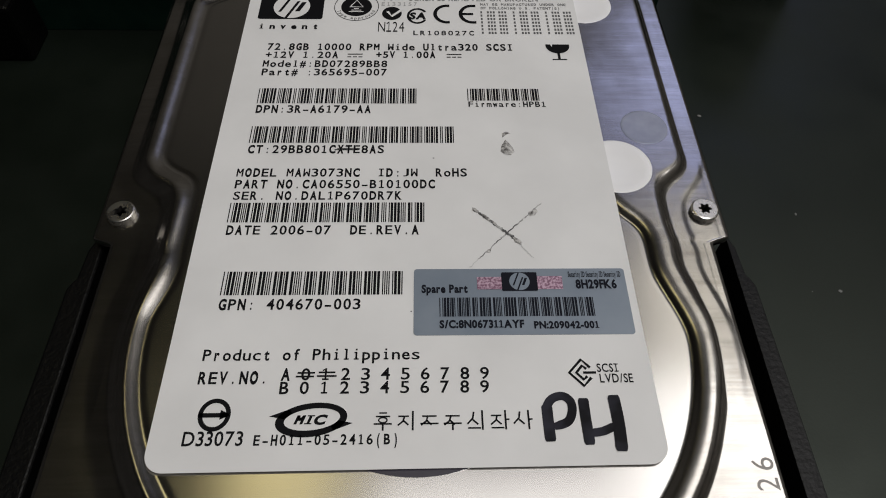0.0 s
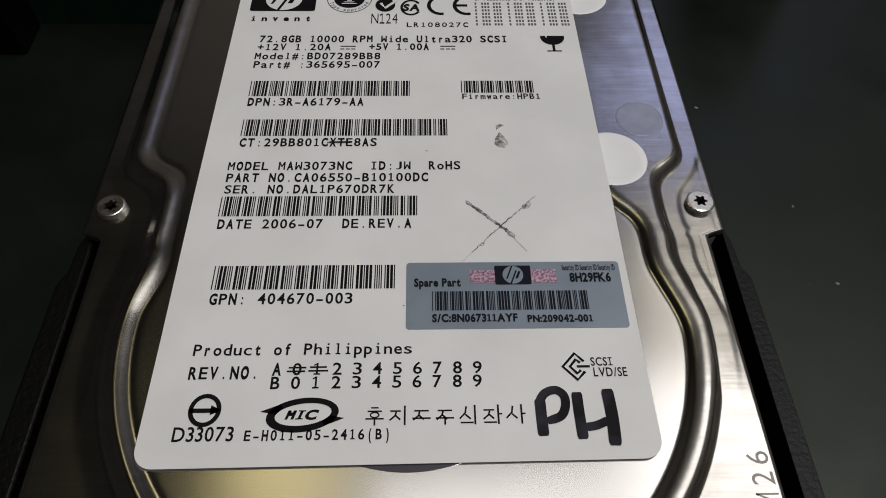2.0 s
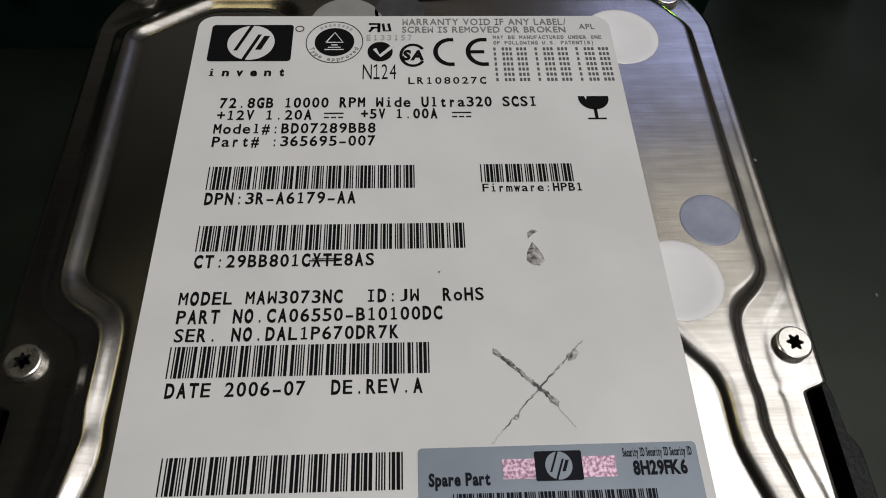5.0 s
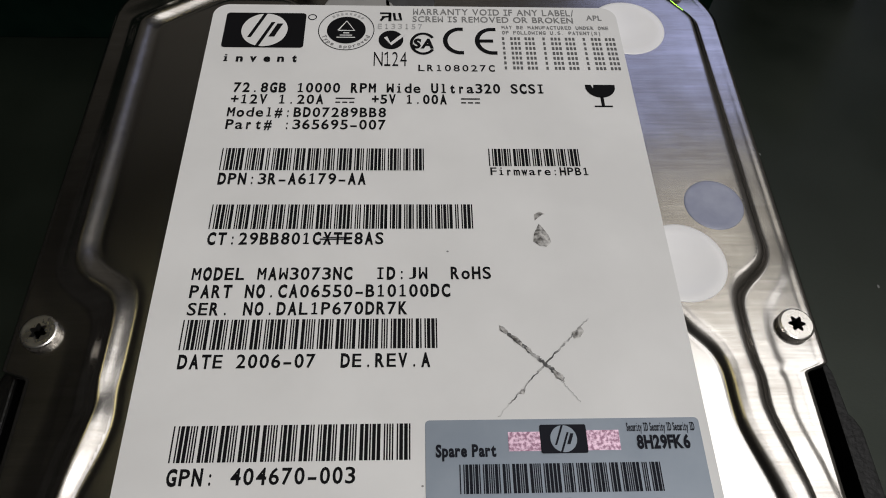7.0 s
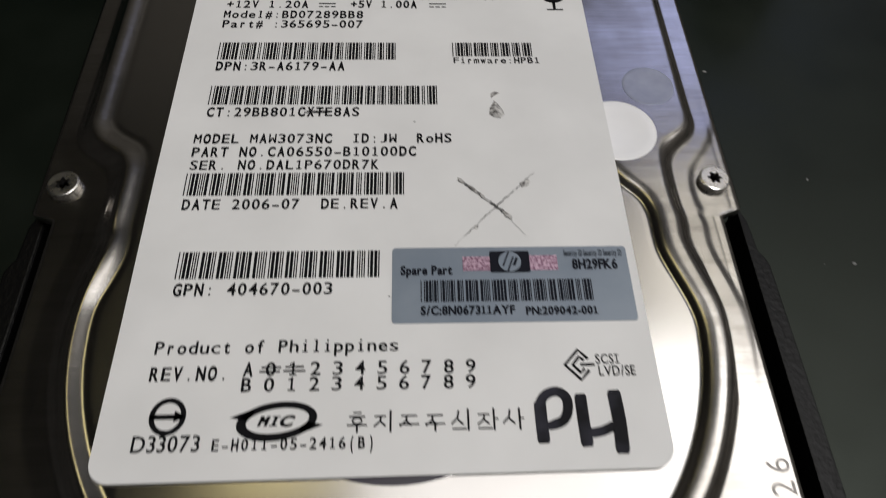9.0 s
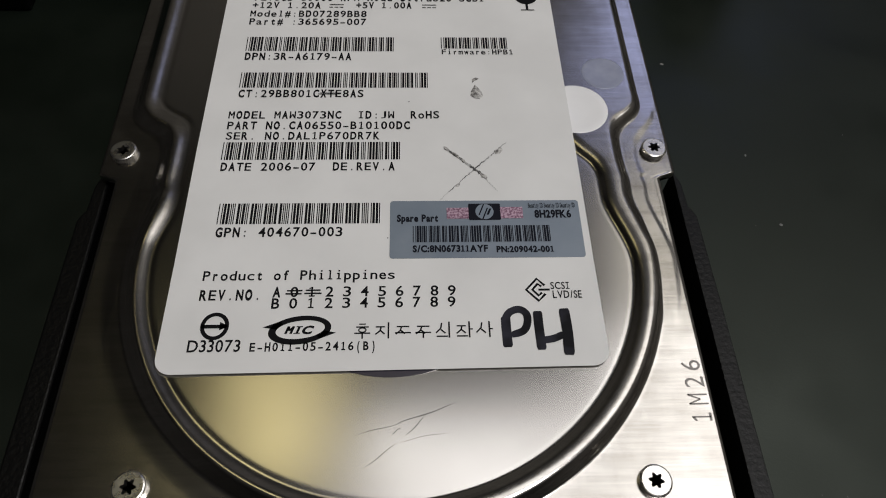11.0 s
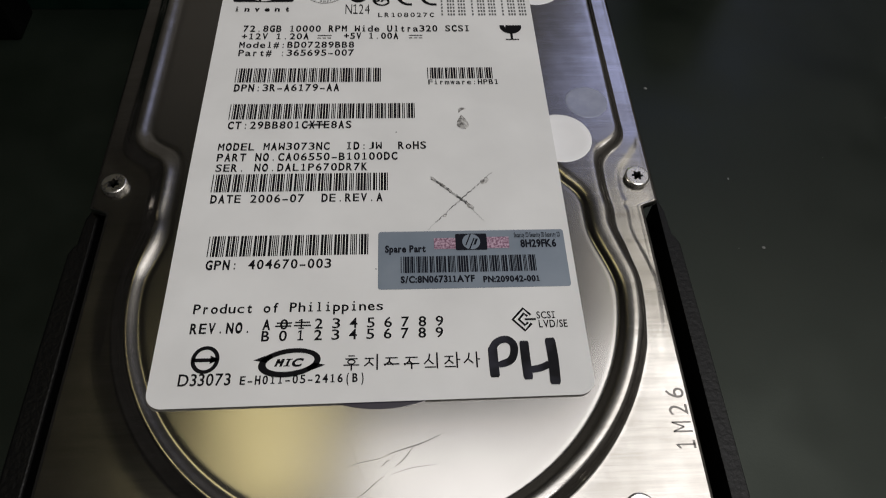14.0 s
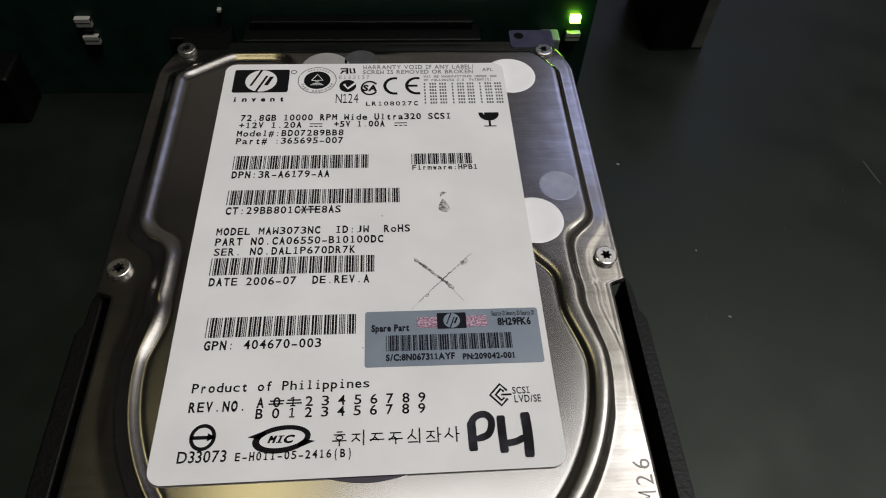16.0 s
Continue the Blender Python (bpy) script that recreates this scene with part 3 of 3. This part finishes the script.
printed("barcode", bars("3R-A6179-AA", -28.8, 0.1, 24.1, 28.1), label)
line("DPN:3R-A6179-AA", -28.7, -8.1, 21.7, 1.85)
printed("barcode", bars("29BB801CXTE8AS", -28.8, 6.7, 14.2, 18.2), label)
line("CT:29BB801CXTE8AS", -28.7, -5.4, 11.8, 1.8)
printed("strike", joined(rect(-13.9, -9.9, 12.45, 12.65), rect(-13.5, -9.6, 12.75, 12.9)), label, INK, INK_Z + 0.03)
printed("barcode", bars("HPB1", 9.5, 22.7, 24.9, 28.1), label)
line("Firmware:HPB1", 9.6, 23.8, 23.3, 1.35)
line("MODEL MAW3073NC  ID:JW  RoHS", -29.8, 8.7, 6.45, 1.75)
line("PART NO.CA06550-B10100DC", -29.7, 3.3, 3.9, 1.75)
line("SER. NO.DAL1P670DR7K", -29.6, -2.2, 1.45, 1.7)
printed("barcode", bars("DAL1P670DR7K", -29.8, 1.5, -3.2, 0.8), label)
line("DATE 2006-07  DE.REV.A", -29.6, 0.6, -5.55, 1.7)
printed("barcode", bars("404670-003", -28.7, -1.8, -16.65, -12.5), label)
line("GPN: 404670-003", -28.6, -7.9, -19.1, 1.75)
line("N124", -7.7, -2.4, 44.75, 3.2, False, swell=-0.004)
line("LR108027C", -0.6, 11.5, 43.75, 1.35, fill=0.7)
line("E133157", -7.2, 0.1, 53.25, 1.2, True, PALE_INK, 0.6)
line("WARRANTY VOID IF ANY LABEL/", -1.4, 25.6, 56.75, 1.45, False, GREY_INK)
line("SCREW IS REMOVED OR BROKEN", -1.5, 25.3, 55.0, 1.35, False, GREY_INK)
line("APL", 27.6, 30.2, 55.75, 1.2, False, GREY_INK)
line("MAY BE MANUFACTURED UNDER ONE", 13.2, 31.0, 53.5, 0.75, True, GREY_INK)
line("OF FOLLOWING U.S. PATENT(S)", 13.2, 29.6, 52.25, 0.75, True, GREY_INK)
for row in range(7):
    y, shapes = 50.9 - 1.11 * row, []
    for g in range(3):
        x = 13.1 + 6.65 * g
        shapes.append(rect(x, x + 0.36, y, y + 0.64))
        for q in range(2):
            shapes += [rect(x + 1.35 + 2.35 * q + 0.6 * i, x + 1.35 + 2.35 * q + 0.6 * i + 0.38, y, y + 0.64) for i in range(3)]
    printed("small_print", joined(*shapes), label, FINE_INK)
line("Product of Philippines", -29.4, 0.8, -27.25, 1.7)
line("REV.NO.", -29.4, -19.9, -30.75, 1.75)
line("A0123456789", -18.2, 10.4, -30.3, 1.75, fill=0.45)
line("B0123456789", -18.2, 10.3, -32.3, 1.75, fill=0.45)
printed("strike", joined(rect(-16.2, -13.7, -29.9, -29.65), rect(-16.0, -13.6, -29.35, -29.1), rect(-13.3, -10.6, -29.85, -29.6), rect(-13.1, -10.8, -29.3, -29.05)), label, INK, INK_Z + 0.03)
line("D33073", -29.9, -22.1, -39.4, 1.9, False)
line("E-H011-05-2416(B)", -20.7, -1.9, -39.4, 1.35, fill=0.72)
line("SCSI", 25.5, 28.5, -29.4, 1.25, False)
line("LVD/SE", 25.7, 30.3, -31.0, 1.3, False)

# maker's mark: a black plate with a pale oval and two slanting bars
def emblem(x0, x1, y0, y1, parent, dark, light, z):
    cx, cy, w, h = (x0 + x1) / 2, (y0 + y1) / 2, x1 - x0, y1 - y0
    printed("emblem_plate", poly(rounded(x0, x1, y0, y1, h * 0.07, 4)), parent, dark, z)
    printed("emblem_oval", poly(ellipse(cx, cy, w * 0.285, h * 0.47, 56)), parent, light, z + 0.03)
    slantbar = lambda a, b, c, d, t: poly([(a, b), (a + t, b), (c + t, d), (c, d)])
    t = w * 0.045
    for bar in (slantbar(cx - w * 0.20, cy - h * 0.22, cx - w * 0.035, cy + h * 0.47, t), slantbar(cx - w * 0.09, cy - h * 0.47, cx + w * 0.075, cy + h * 0.22, t),
                slantbar(cx + w * 0.06, cy - h * 0.2, cx + w * 0.15, cy + h * 0.18, t * 1.6)):
        printed("emblem_bar", bar, parent, dark, z + 0.06)


emblem(-32.0, -19.0, 48.7, 56.8, label, INK, PAPER, INK_Z)
printed("registered_mark", arc(-18.0, 55.9, 0.65, 0.6, 0, 360, 0.16), label)

# round approval badge
bx, by = -12.3, 52.9
printed("badge_ring", arc(bx, by, 4.5, 4.6, 0, 360, 0.14, 60), label)
printed("badge_disc", poly(ellipse(bx, by, 3.15, 3.15, 48)), label)
printed("badge_sign", joined(stroke([(bx - 1.35, by - 0.15), (bx, by + 2.1), (bx + 1.35, by - 0.15), (bx - 1.35, by - 0.15)], 0.24), rect(bx - 0.5, bx + 0.5, by - 0.85, by - 0.6),
                             rect(bx - 1.0, bx + 1.0, by - 1.35, by - 1.15), rect(bx - 1.5, bx + 1.5, by - 1.85, by - 1.65)), label, PAPER, INK_Z + 0.03)


def around(text, cx, cy, r, h, mid, step):
    shapes = []
    for i, c in enumerate(text):
        if c == " ":
            continue
        a = radians(mid + step * (i - (len(text) - 1) / 2))
        up = 1 if step < 0 else -1
        v, f = text_mesh(c, -h * 0.35, h * 0.35, -h / 2, h, False)
        rot = a - math.pi / 2 if up > 0 else a + math.pi / 2
        shapes.append(([(cx + r * math.cos(a) + x * math.cos(rot) - y * math.sin(rot), cy + r * math.sin(a) + x * math.sin(rot) + y * math.cos(rot)) for x, y in v], f))
    return joined(*shapes)


printed("badge_text", around("Type approved", bx, by, 3.8, 0.75, 270, 11.0), label, GREY_INK)
printed("badge_text", joined(*[arc(bx, by, 3.8, 3.85, 128 - 11 * i, 122 - 11 * i, 0.5, 3) for i in range(8)]), label, PALE_INK)

# small approval marks
printed("approval_mark", joined(stroke([(-6.9, 57.0), (-5.2, 57.0), (-5.2, 56.2), (-6.6, 56.1)], 0.42), rect(-5.5, -5.0, 55.1, 57.1), stroke([(-6.1, 56.2), (-6.8, 55.2)], 0.42),
                                stroke([(-4.6, 57.1), (-4.4, 55.4), (-3.4, 55.4), (-3.7, 57.1)], 0.45)), label)
printed("approval_mark", poly(ellipse(-5.0, 50.7, 2.0, 2.15, 40)), label)
printed("approval_mark", stroke([(-5.9, 51.3), (-5.0, 49.7), (-2.7, 52.2)], 0.62), label, PAPER, INK_Z + 0.03)
printed("approval_mark", joined(arc(0.2, 49.9, 1.9, 2.3, 35, 325, 0.5)), label)
line("SA", -1.4, 1.8, 48.9, 2.0, False, slant=0.1, swell=0.05)
printed("conformity_mark", joined(arc(6.3, 50.6, 2.5, 2.75, 92, 268, 0.75), rect(6.2, 6.75, 52.95, 53.7), rect(6.2, 6.75, 47.5, 48.25),
                                  arc(11.5, 50.6, 2.5, 2.75, 92, 268, 0.75), rect(11.4, 12.15, 52.95, 53.7), rect(11.4, 12.15, 47.5, 48.25), rect(9.3, 11.6, 50.25, 50.95)), label)
bowl = [(25.4, 41.0), (26.35, 41.0), (26.6, 40.2), (26.75, 41.0), (30.1, 41.0)] + [(27.75 + 2.35 * math.cos(radians(a)), 40.6 + 2.3 * math.sin(radians(a))) for a in range(-10, -171, -16)]
printed("glass_sign", joined(poly(bowl), rect(27.5, 28.0, 36.6, 38.5), rect(26.4, 29.2, 36.35, 36.65)), label)
printed("approval_mark", joined(arc(-26.35, -35.2, 1.85, 2.0, 0, 360, 0.62), stroke([(-28.4, -35.25), (-24.6, -35.25)], 0.62), poly([(-25.6, -35.9), (-24.2, -35.2), (-25.6, -34.5)])), label)


def swoosh(cx, cy):
    n, tilt, verts = 56, radians(7), []
    for i in range(n):
        a = 2 * math.pi * i / n
        for rx, ry, ox, oy in ((4.75, 2.35, 0, 0), (3.7, 1.5, 0.10, 0.05)):
            x, y = rx * math.cos(a) + ox, ry * math.sin(a) + oy
            verts.append((cx + x * math.cos(tilt) - y * math.sin(tilt), cy + x * math.sin(tilt) + y * math.cos(tilt)))
    outer = verts, [(2 * i, 2 * i + 1, (2 * i + 3) % (2 * n), (2 * i + 2) % (2 * n)) for i in range(n)]
    tail = poly([(cx - 5.6, cy + 0.5), (cx - 3.0, cy + 1.5), (cx - 2.6, cy + 0.9), (cx - 3.6, cy + 0.1)])
    head = poly([(cx + 5.5, cy - 0.5), (cx + 3.0, cy - 1.5), (cx + 2.6, cy - 0.9), (cx + 3.6, cy - 0.1)])
    return joined(outer, tail, head, text_mesh("MIC", cx - 2.3, cx + 1.7, cy - 0.62, 1.25, False, slant=0.35, swell=0.05))


printed("approval_mark", swoosh(-13.5, -36.0), label)
# a row of seven block signs as plain bars
BARS = {
    "roof": rect(0.3, 2.2, 1.75, 1.97), "cap": rect(0.75, 1.75, 2.25, 2.45), "foot": rect(0.05, 2.45, 0.72, 0.94), "stem": rect(1.14, 1.38, -0.1, 0.8),
    "post": rect(2.0, 2.25, -0.1, 2.6), "tick": rect(2.2, 2.65, 1.2, 1.42), "ring": arc(1.25, 1.35, 0.55, 0.36, 0, 360, 0.2),
    "left": stroke([(1.0, 1.75), (0.85, 1.2), (0.15, 0.6)], 0.24), "right": stroke([(0.85, 1.3), (1.55, 0.65)], 0.24), "top": rect(0.2, 1.6, 1.75, 1.97),
    "slant": stroke([(1.0, 2.4), (0.85, 1.5), (0.1, 0.7)], 0.24), "under": rect(0.2, 1.9, 0.05, 0.27),
}
for i, kinds in enumerate(("cap roof ring foot stem", "top left right post", "roof left right foot", "roof left right foot stem", "slant right post under", "top left right under post tick", "slant right post tick")):
    x = -5.3 + 3.08 * i
    printed("block_sign", joined(*[([(x + a, -37.5 + b) for a, b in BARS[k][0]], BARS[k][1]) for k in kinds.split()]), label)
# diamond sign
dx, dy = 23.1, -29.5
printed("bus_sign", joined(stroke([(dx + 1.45, dy + 0.75), (dx + 0.3, dy + 2.0), (dx - 1.55, dy), (dx + 0.3, dy - 2.0), (dx + 1.45, dy - 0.75)], 0.42),
                           stroke([(dx + 0.9, dy + 0.55), (dx + 0.35, dy + 1.05), (dx - 0.55, dy), (dx + 0.35, dy - 1.05), (dx + 0.9, dy - 0.55)], 0.42), rect(dx + 0.4, dx + 2.2, dy - 0.18, dy + 0.18)), label)

# handwritten letters in marker pen
def curve_points(pts, n=10):
    out = []
    for i in range(len(pts) - 1):
        p0, p1, p2, p3 = (pts[max(i - 1, 0)], pts[i], pts[i + 1], pts[min(i + 2, len(pts) - 1)])
        for k in range(n):
            t = k / n
            out.append(tuple(0.5 * (2 * b + (c - a) * t + (2 * a - 5 * b + 4 * c - d) * t * t + (3 * b - a - 3 * c + d) * t ** 3) for a, b, c, d in zip(p0, p1, p2, p3)))
    return out + [pts[-1]]


pen = lambda t: min(1, 0.75 + 3 * min(t, 1 - t))
PEN = (
    ([(17.9, -34.2), (17.9, -36.5), (17.95, -39.3)], 1.60),
    ([(17.6, -35.0), (18.6, -33.45), (20.1, -32.95), (21.15, -33.7), (21.25, -35.15), (20.5, -36.6), (18.6, -37.3)], 1.30),
    ([(22.95, -33.3), (22.95, -36.2), (23.05, -39.8)], 1.55), ([(23.6, -38.2), (25.1, -37.95), (26.6, -37.3)], 1.25), ([(27.1, -32.9), (27.25, -36.7), (27.1, -40.7)], 1.75),
)
for k, (pts, w) in enumerate(PEN):
    printed("pen_stroke", stroke(curve_points(pts), 0.93 * w, pen), label, MARKER, INK_Z + 0.02 * k, "black marker handwriting")

# damage to the paper: a torn nick and two crossing scored lines
def crumple(name, pts, top, mat, parent, seed):
    """A small torn flap with raised, folded facets."""
    rnd = random.Random(seed)
    n = len(pts)
    cx, cy = sum(p[0] for p in pts) / n, sum(p[1] for p in pts) / n
    verts = [(x, y, ZL + 0.03 + sag(y) + (top * rnd.random() * 0.35 if i % 2 else 0)) for i, (x, y) in enumerate(pts)] + [(cx - 0.2, cy - 0.2, ZL + top + sag(cy))]
    return raw(name, verts, [(i, (i + 1) % n, n) for i in range(n)], mat, parent, "torn paper nick")


crumple("torn_nick", [(15.7, 15.0), (14.9, 13.4), (14.7, 12.1), (15.5, 11.5), (16.4, 11.3), (17.1, 12.0), (16.9, 13.0), (16.2, 14.2)], 0.45, TORN, label, 3)
crumple("torn_nick", [(15.2, 15.5), (15.2, 16.5), (15.9, 17.0), (16.7, 16.6), (16.2, 16.4), (15.6, 15.9)], 0.3, TORN, label, 4)


def scored(a, b, w, seed, n=26):
    rnd = random.Random(seed)
    pts = [(a[0] + (b[0] - a[0]) * i / n + rnd.uniform(-0.1, 0.1), a[1] + (b[1] - a[1]) * i / n + rnd.uniform(-0.1, 0.1)) for i in range(n + 1)]
    return stroke(pts, w, lambda t: 0.55 + 0.9 * noise.noise((t * 9, seed, 0)) ** 2 + 0.5 * rnd.random())


printed("scored_line", scored((9.4, -0.5), (13.4, -4.3), 0.46, 5), label, SCORE, INK_Z, "scored line")
printed("scored_line", scored((13.2, -4.1), (16.6, -7.3), 0.52, 15), label, SCORE, INK_Z + 0.01, "scored line")
printed("scored_line", scored((20.6, 0.6), (13.6, -6.4), 0.24, 6), label, SCORE, INK_Z + 0.02, "scored line")
printed("scored_line", scored((13.8, -6.2), (8.4, -11.9), 0.17, 7), label, SCORE, INK_Z + 0.02, "thin scored line")
printed("scored_line", scored((16.3, -7.4), (18.3, -10.2), 0.08, 8), label, PALE_INK, INK_Z, "faint scored line")
for k, (pts, top) in enumerate((
    ([(19.5, -0.4), (18.9, -1.0), (18.3, -1.2), (18.5, -2.1), (19.3, -1.9), (19.9, -1.1)], 0.34),
    ([(9.3, -0.2), (9.3, -0.9), (10.0, -1.4), (10.3, -1.0), (9.8, -0.4)], 0.26),
    ([(10.6, -1.4), (10.9, -2.3), (11.9, -3.1), (12.0, -2.6), (11.4, -1.8)], 0.36),
    ([(12.3, -3.0), (12.5, -3.7), (13.2, -4.1), (12.9, -3.3)], 0.22),
    ([(15.3, -6.0), (15.7, -7.2), (16.7, -7.7), (16.6, -6.8)], 0.30),
    ([(11.4, -8.5), (11.1, -9.1), (11.7, -9.2), (11.9, -8.6)], 0.20),
)):
    crumple("torn_nick", pts, top, TORN, label, 9 + k)

# stray ink specks on the paper
for x, y, r in ((-0.45, -19.55, 0.14), (3.1, 10.6, 0.16)):
    printed("ink_speck", poly(ellipse(x, y, r, 0.8 * r, 10)), label, GREY_INK)

# ---- the silver-blue sticker on the label ----
sticker = part("spare_part_sticker", sheet(rounded(-0.1, 31.95, -23.5, -12.2, 0.5, 5), ZL - 0.02, ZL + 0.09), SILVER, drive, "silver-blue spare part sticker stuck on the label")
SZ = ZL + 0.15
line("Spare Part", 1.1, 7.9, -16.4, 1.3, False, NAVY, parent=sticker, z=SZ, swell=0.045)
printed("foil_patch", rect(9.4, 13.1, -15.9, -13.7), sticker, HOLO, SZ, "glittering pink foil")
printed("foil_patch", rect(18.5, 22.3, -15.9, -13.6), sticker, HOLO, SZ, "glittering pink foil")
emblem(13.1, 18.5, -16.2, -12.9, sticker, NAVY, SILVER, SZ + 0.03)
line("Security ID Security ID Security ID", 23.3, 31.3, -13.75, 0.95, False, NAVY, parent=sticker, z=SZ, swell=0.02)
line("8H29FK6", 24.3, 30.4, -15.75, 1.45, False, NAVY, parent=sticker, z=SZ, swell=0.045)
printed("barcode", bars("8N067311AYF", 3.7, 26.5, -20.5, -17.3, 2.8), sticker, NAVY, SZ)
line("S/C:8N067311AYF", 3.7, 15.9, -22.35, 1.2, False, NAVY, parent=sticker, z=SZ, swell=0.045)
line("PN:209042-001", 17.4, 26.8, -22.5, 1.1, False, NAVY, parent=sticker, z=SZ, swell=0.045)

# ---- the upright board behind the drive ----
BY = 79.5
backplane = tagged(empty("backplane_board", 0, BY, 0), "dark green upright circuit board with a lit green diode", "circuit board")


def child(name, bm, mat, parent, label=""):
    for v in bm.verts:
        v.co.y -= BY
    return part(name, bm, mat, parent, label)


child("board", box(bmesh.new(), -112, 60.0, BY, BY + 1.8, 0, 38, 0.2), BOARD, backplane)
bm = box(bmesh.new(), -33, 29, BY - 7.5, BY, 10, ZL - 3.0, 0.6)
child("connector", bm, PLASTIC, backplane, "long black plastic socket")
bm = box(bmesh.new(), -31, 27, BY - 3.0, BY, ZL - 3.2, ZL - 0.6, 0.4)
child("connector_lip", bm, PLASTIC, backplane)


def component(x, z, w, h, top, name, label):
    return child(name, box(bmesh.new(), x - w / 2, x + w / 2, BY - 1.5, BY, z - h / 2, z + h / 2, 0.15), top, backplane, label)


def chip(x, z):
    comp = component(x, z, 3.9, 2.5, CHIP, "surface_part", "small grey surface-mount part with tinned end")
    child("tinned_end", box(bmesh.new(), x - 1.95, x + 1.95, BY - 1.62, BY - 0.1, z + 0.2, z + 1.35, 0.1), SOLDER, comp)


chip(-73.6, ZL - 1.9)
chip(-73.3, ZL - 7.3)
chip(55.0, ZL - 6.9)
component(54.8, ZL - 1.4, 2.7, 2.0, GLOW, "green_diode", "brightly lit green diode")
bm = box(bmesh.new(), 45.6, 50.8, BY - 5.0, BY - 0.2, ZL - 10.0, ZL - 5.0, 0.6)
child("guide_block", bm, CLEAR, backplane, "small milky plastic block lit green")
child("guide_post", box(bmesh.new(), -52, -36, BY - 6, BY, 8, ZL - 3.4, 0.6), PLASTIC, backplane)
for x, z in ((-38.5, ZL + 1.5), (-40.0, ZL - 7.5)):
    child("solder_pin", box(bmesh.new(), x - 0.5, x + 0.5, BY - 1.4, BY, z - 0.4, z + 0.4, 0.15), SOLDER, backplane)

# ---- black stands at the far edge of the view ----
def stand(name, x0, x1, xe, y, depth, high, label):
    base = tagged(empty(name, (x0 + x1) / 2, y, 0), label, "equipment stand")
    ox, oy = (x0 + x1) / 2, y
    part("upright", box(bmesh.new(), x0 - ox, x1 - ox, 0, depth, 0, high, 1.0), PLASTIC, base)
    if xe == x1:
        return base
    a, b = sorted((x1 - ox, xe - ox))
    part("edge_strip", box(bmesh.new(), a, b, 0.8, depth, 0, high, 0.6), GREY_PLASTIC, base, "pale grey edge strip")
    return base


stand("equipment_stand", 86.0, 99.5, 103.5, 97.0, 30, 46, "black upright stand with a grey edge strip")

stand("equipment_stand", -124.0, -93.6, -93.6, 67.3, 11.5, 15, "low black block standing in front of the green board")

# ---- a faint scratch and dust on the table ----
scratch_mark = part("table_scratch", box(bmesh.new(), -0.16, 0.16, -4.3, 4.3, 0.0, 0.03), SCRAPE)
scratch_mark.matrix_world = pose(136.0 * MM, 44.0 * MM, 0.0, 0, 0, 9)
tagged(scratch_mark, "thin pale scratch on the dark table", "scratch", kind="stuff")

bm = bmesh.new()
rnd = random.Random(4)
specks = [(66.1, 48.5, 0.55), (82.6, -0.2, 0.45), (79.8, 19.0, 0.4)] + [(rnd.uniform(62, 130), rnd.uniform(-70, 60), rnd.uniform(0.08, 0.22)) for _ in range(12)]
for x, y, r in specks:
    m = Matrix.Translation((x, y, r * 0.18)) @ Matrix.Rotation(rnd.uniform(0, 3), 4, "Z") @ Matrix.Diagonal((r, r * rnd.uniform(0.4, 0.9), r * 0.3, 1))
    bmesh.ops.create_icosphere(bm, subdivisions=1, radius=1.0, matrix=m)
tagged(part("dust_specks", bm, DUST), "pale dust specks scattered on the dark table", "dust", kind="stuff")
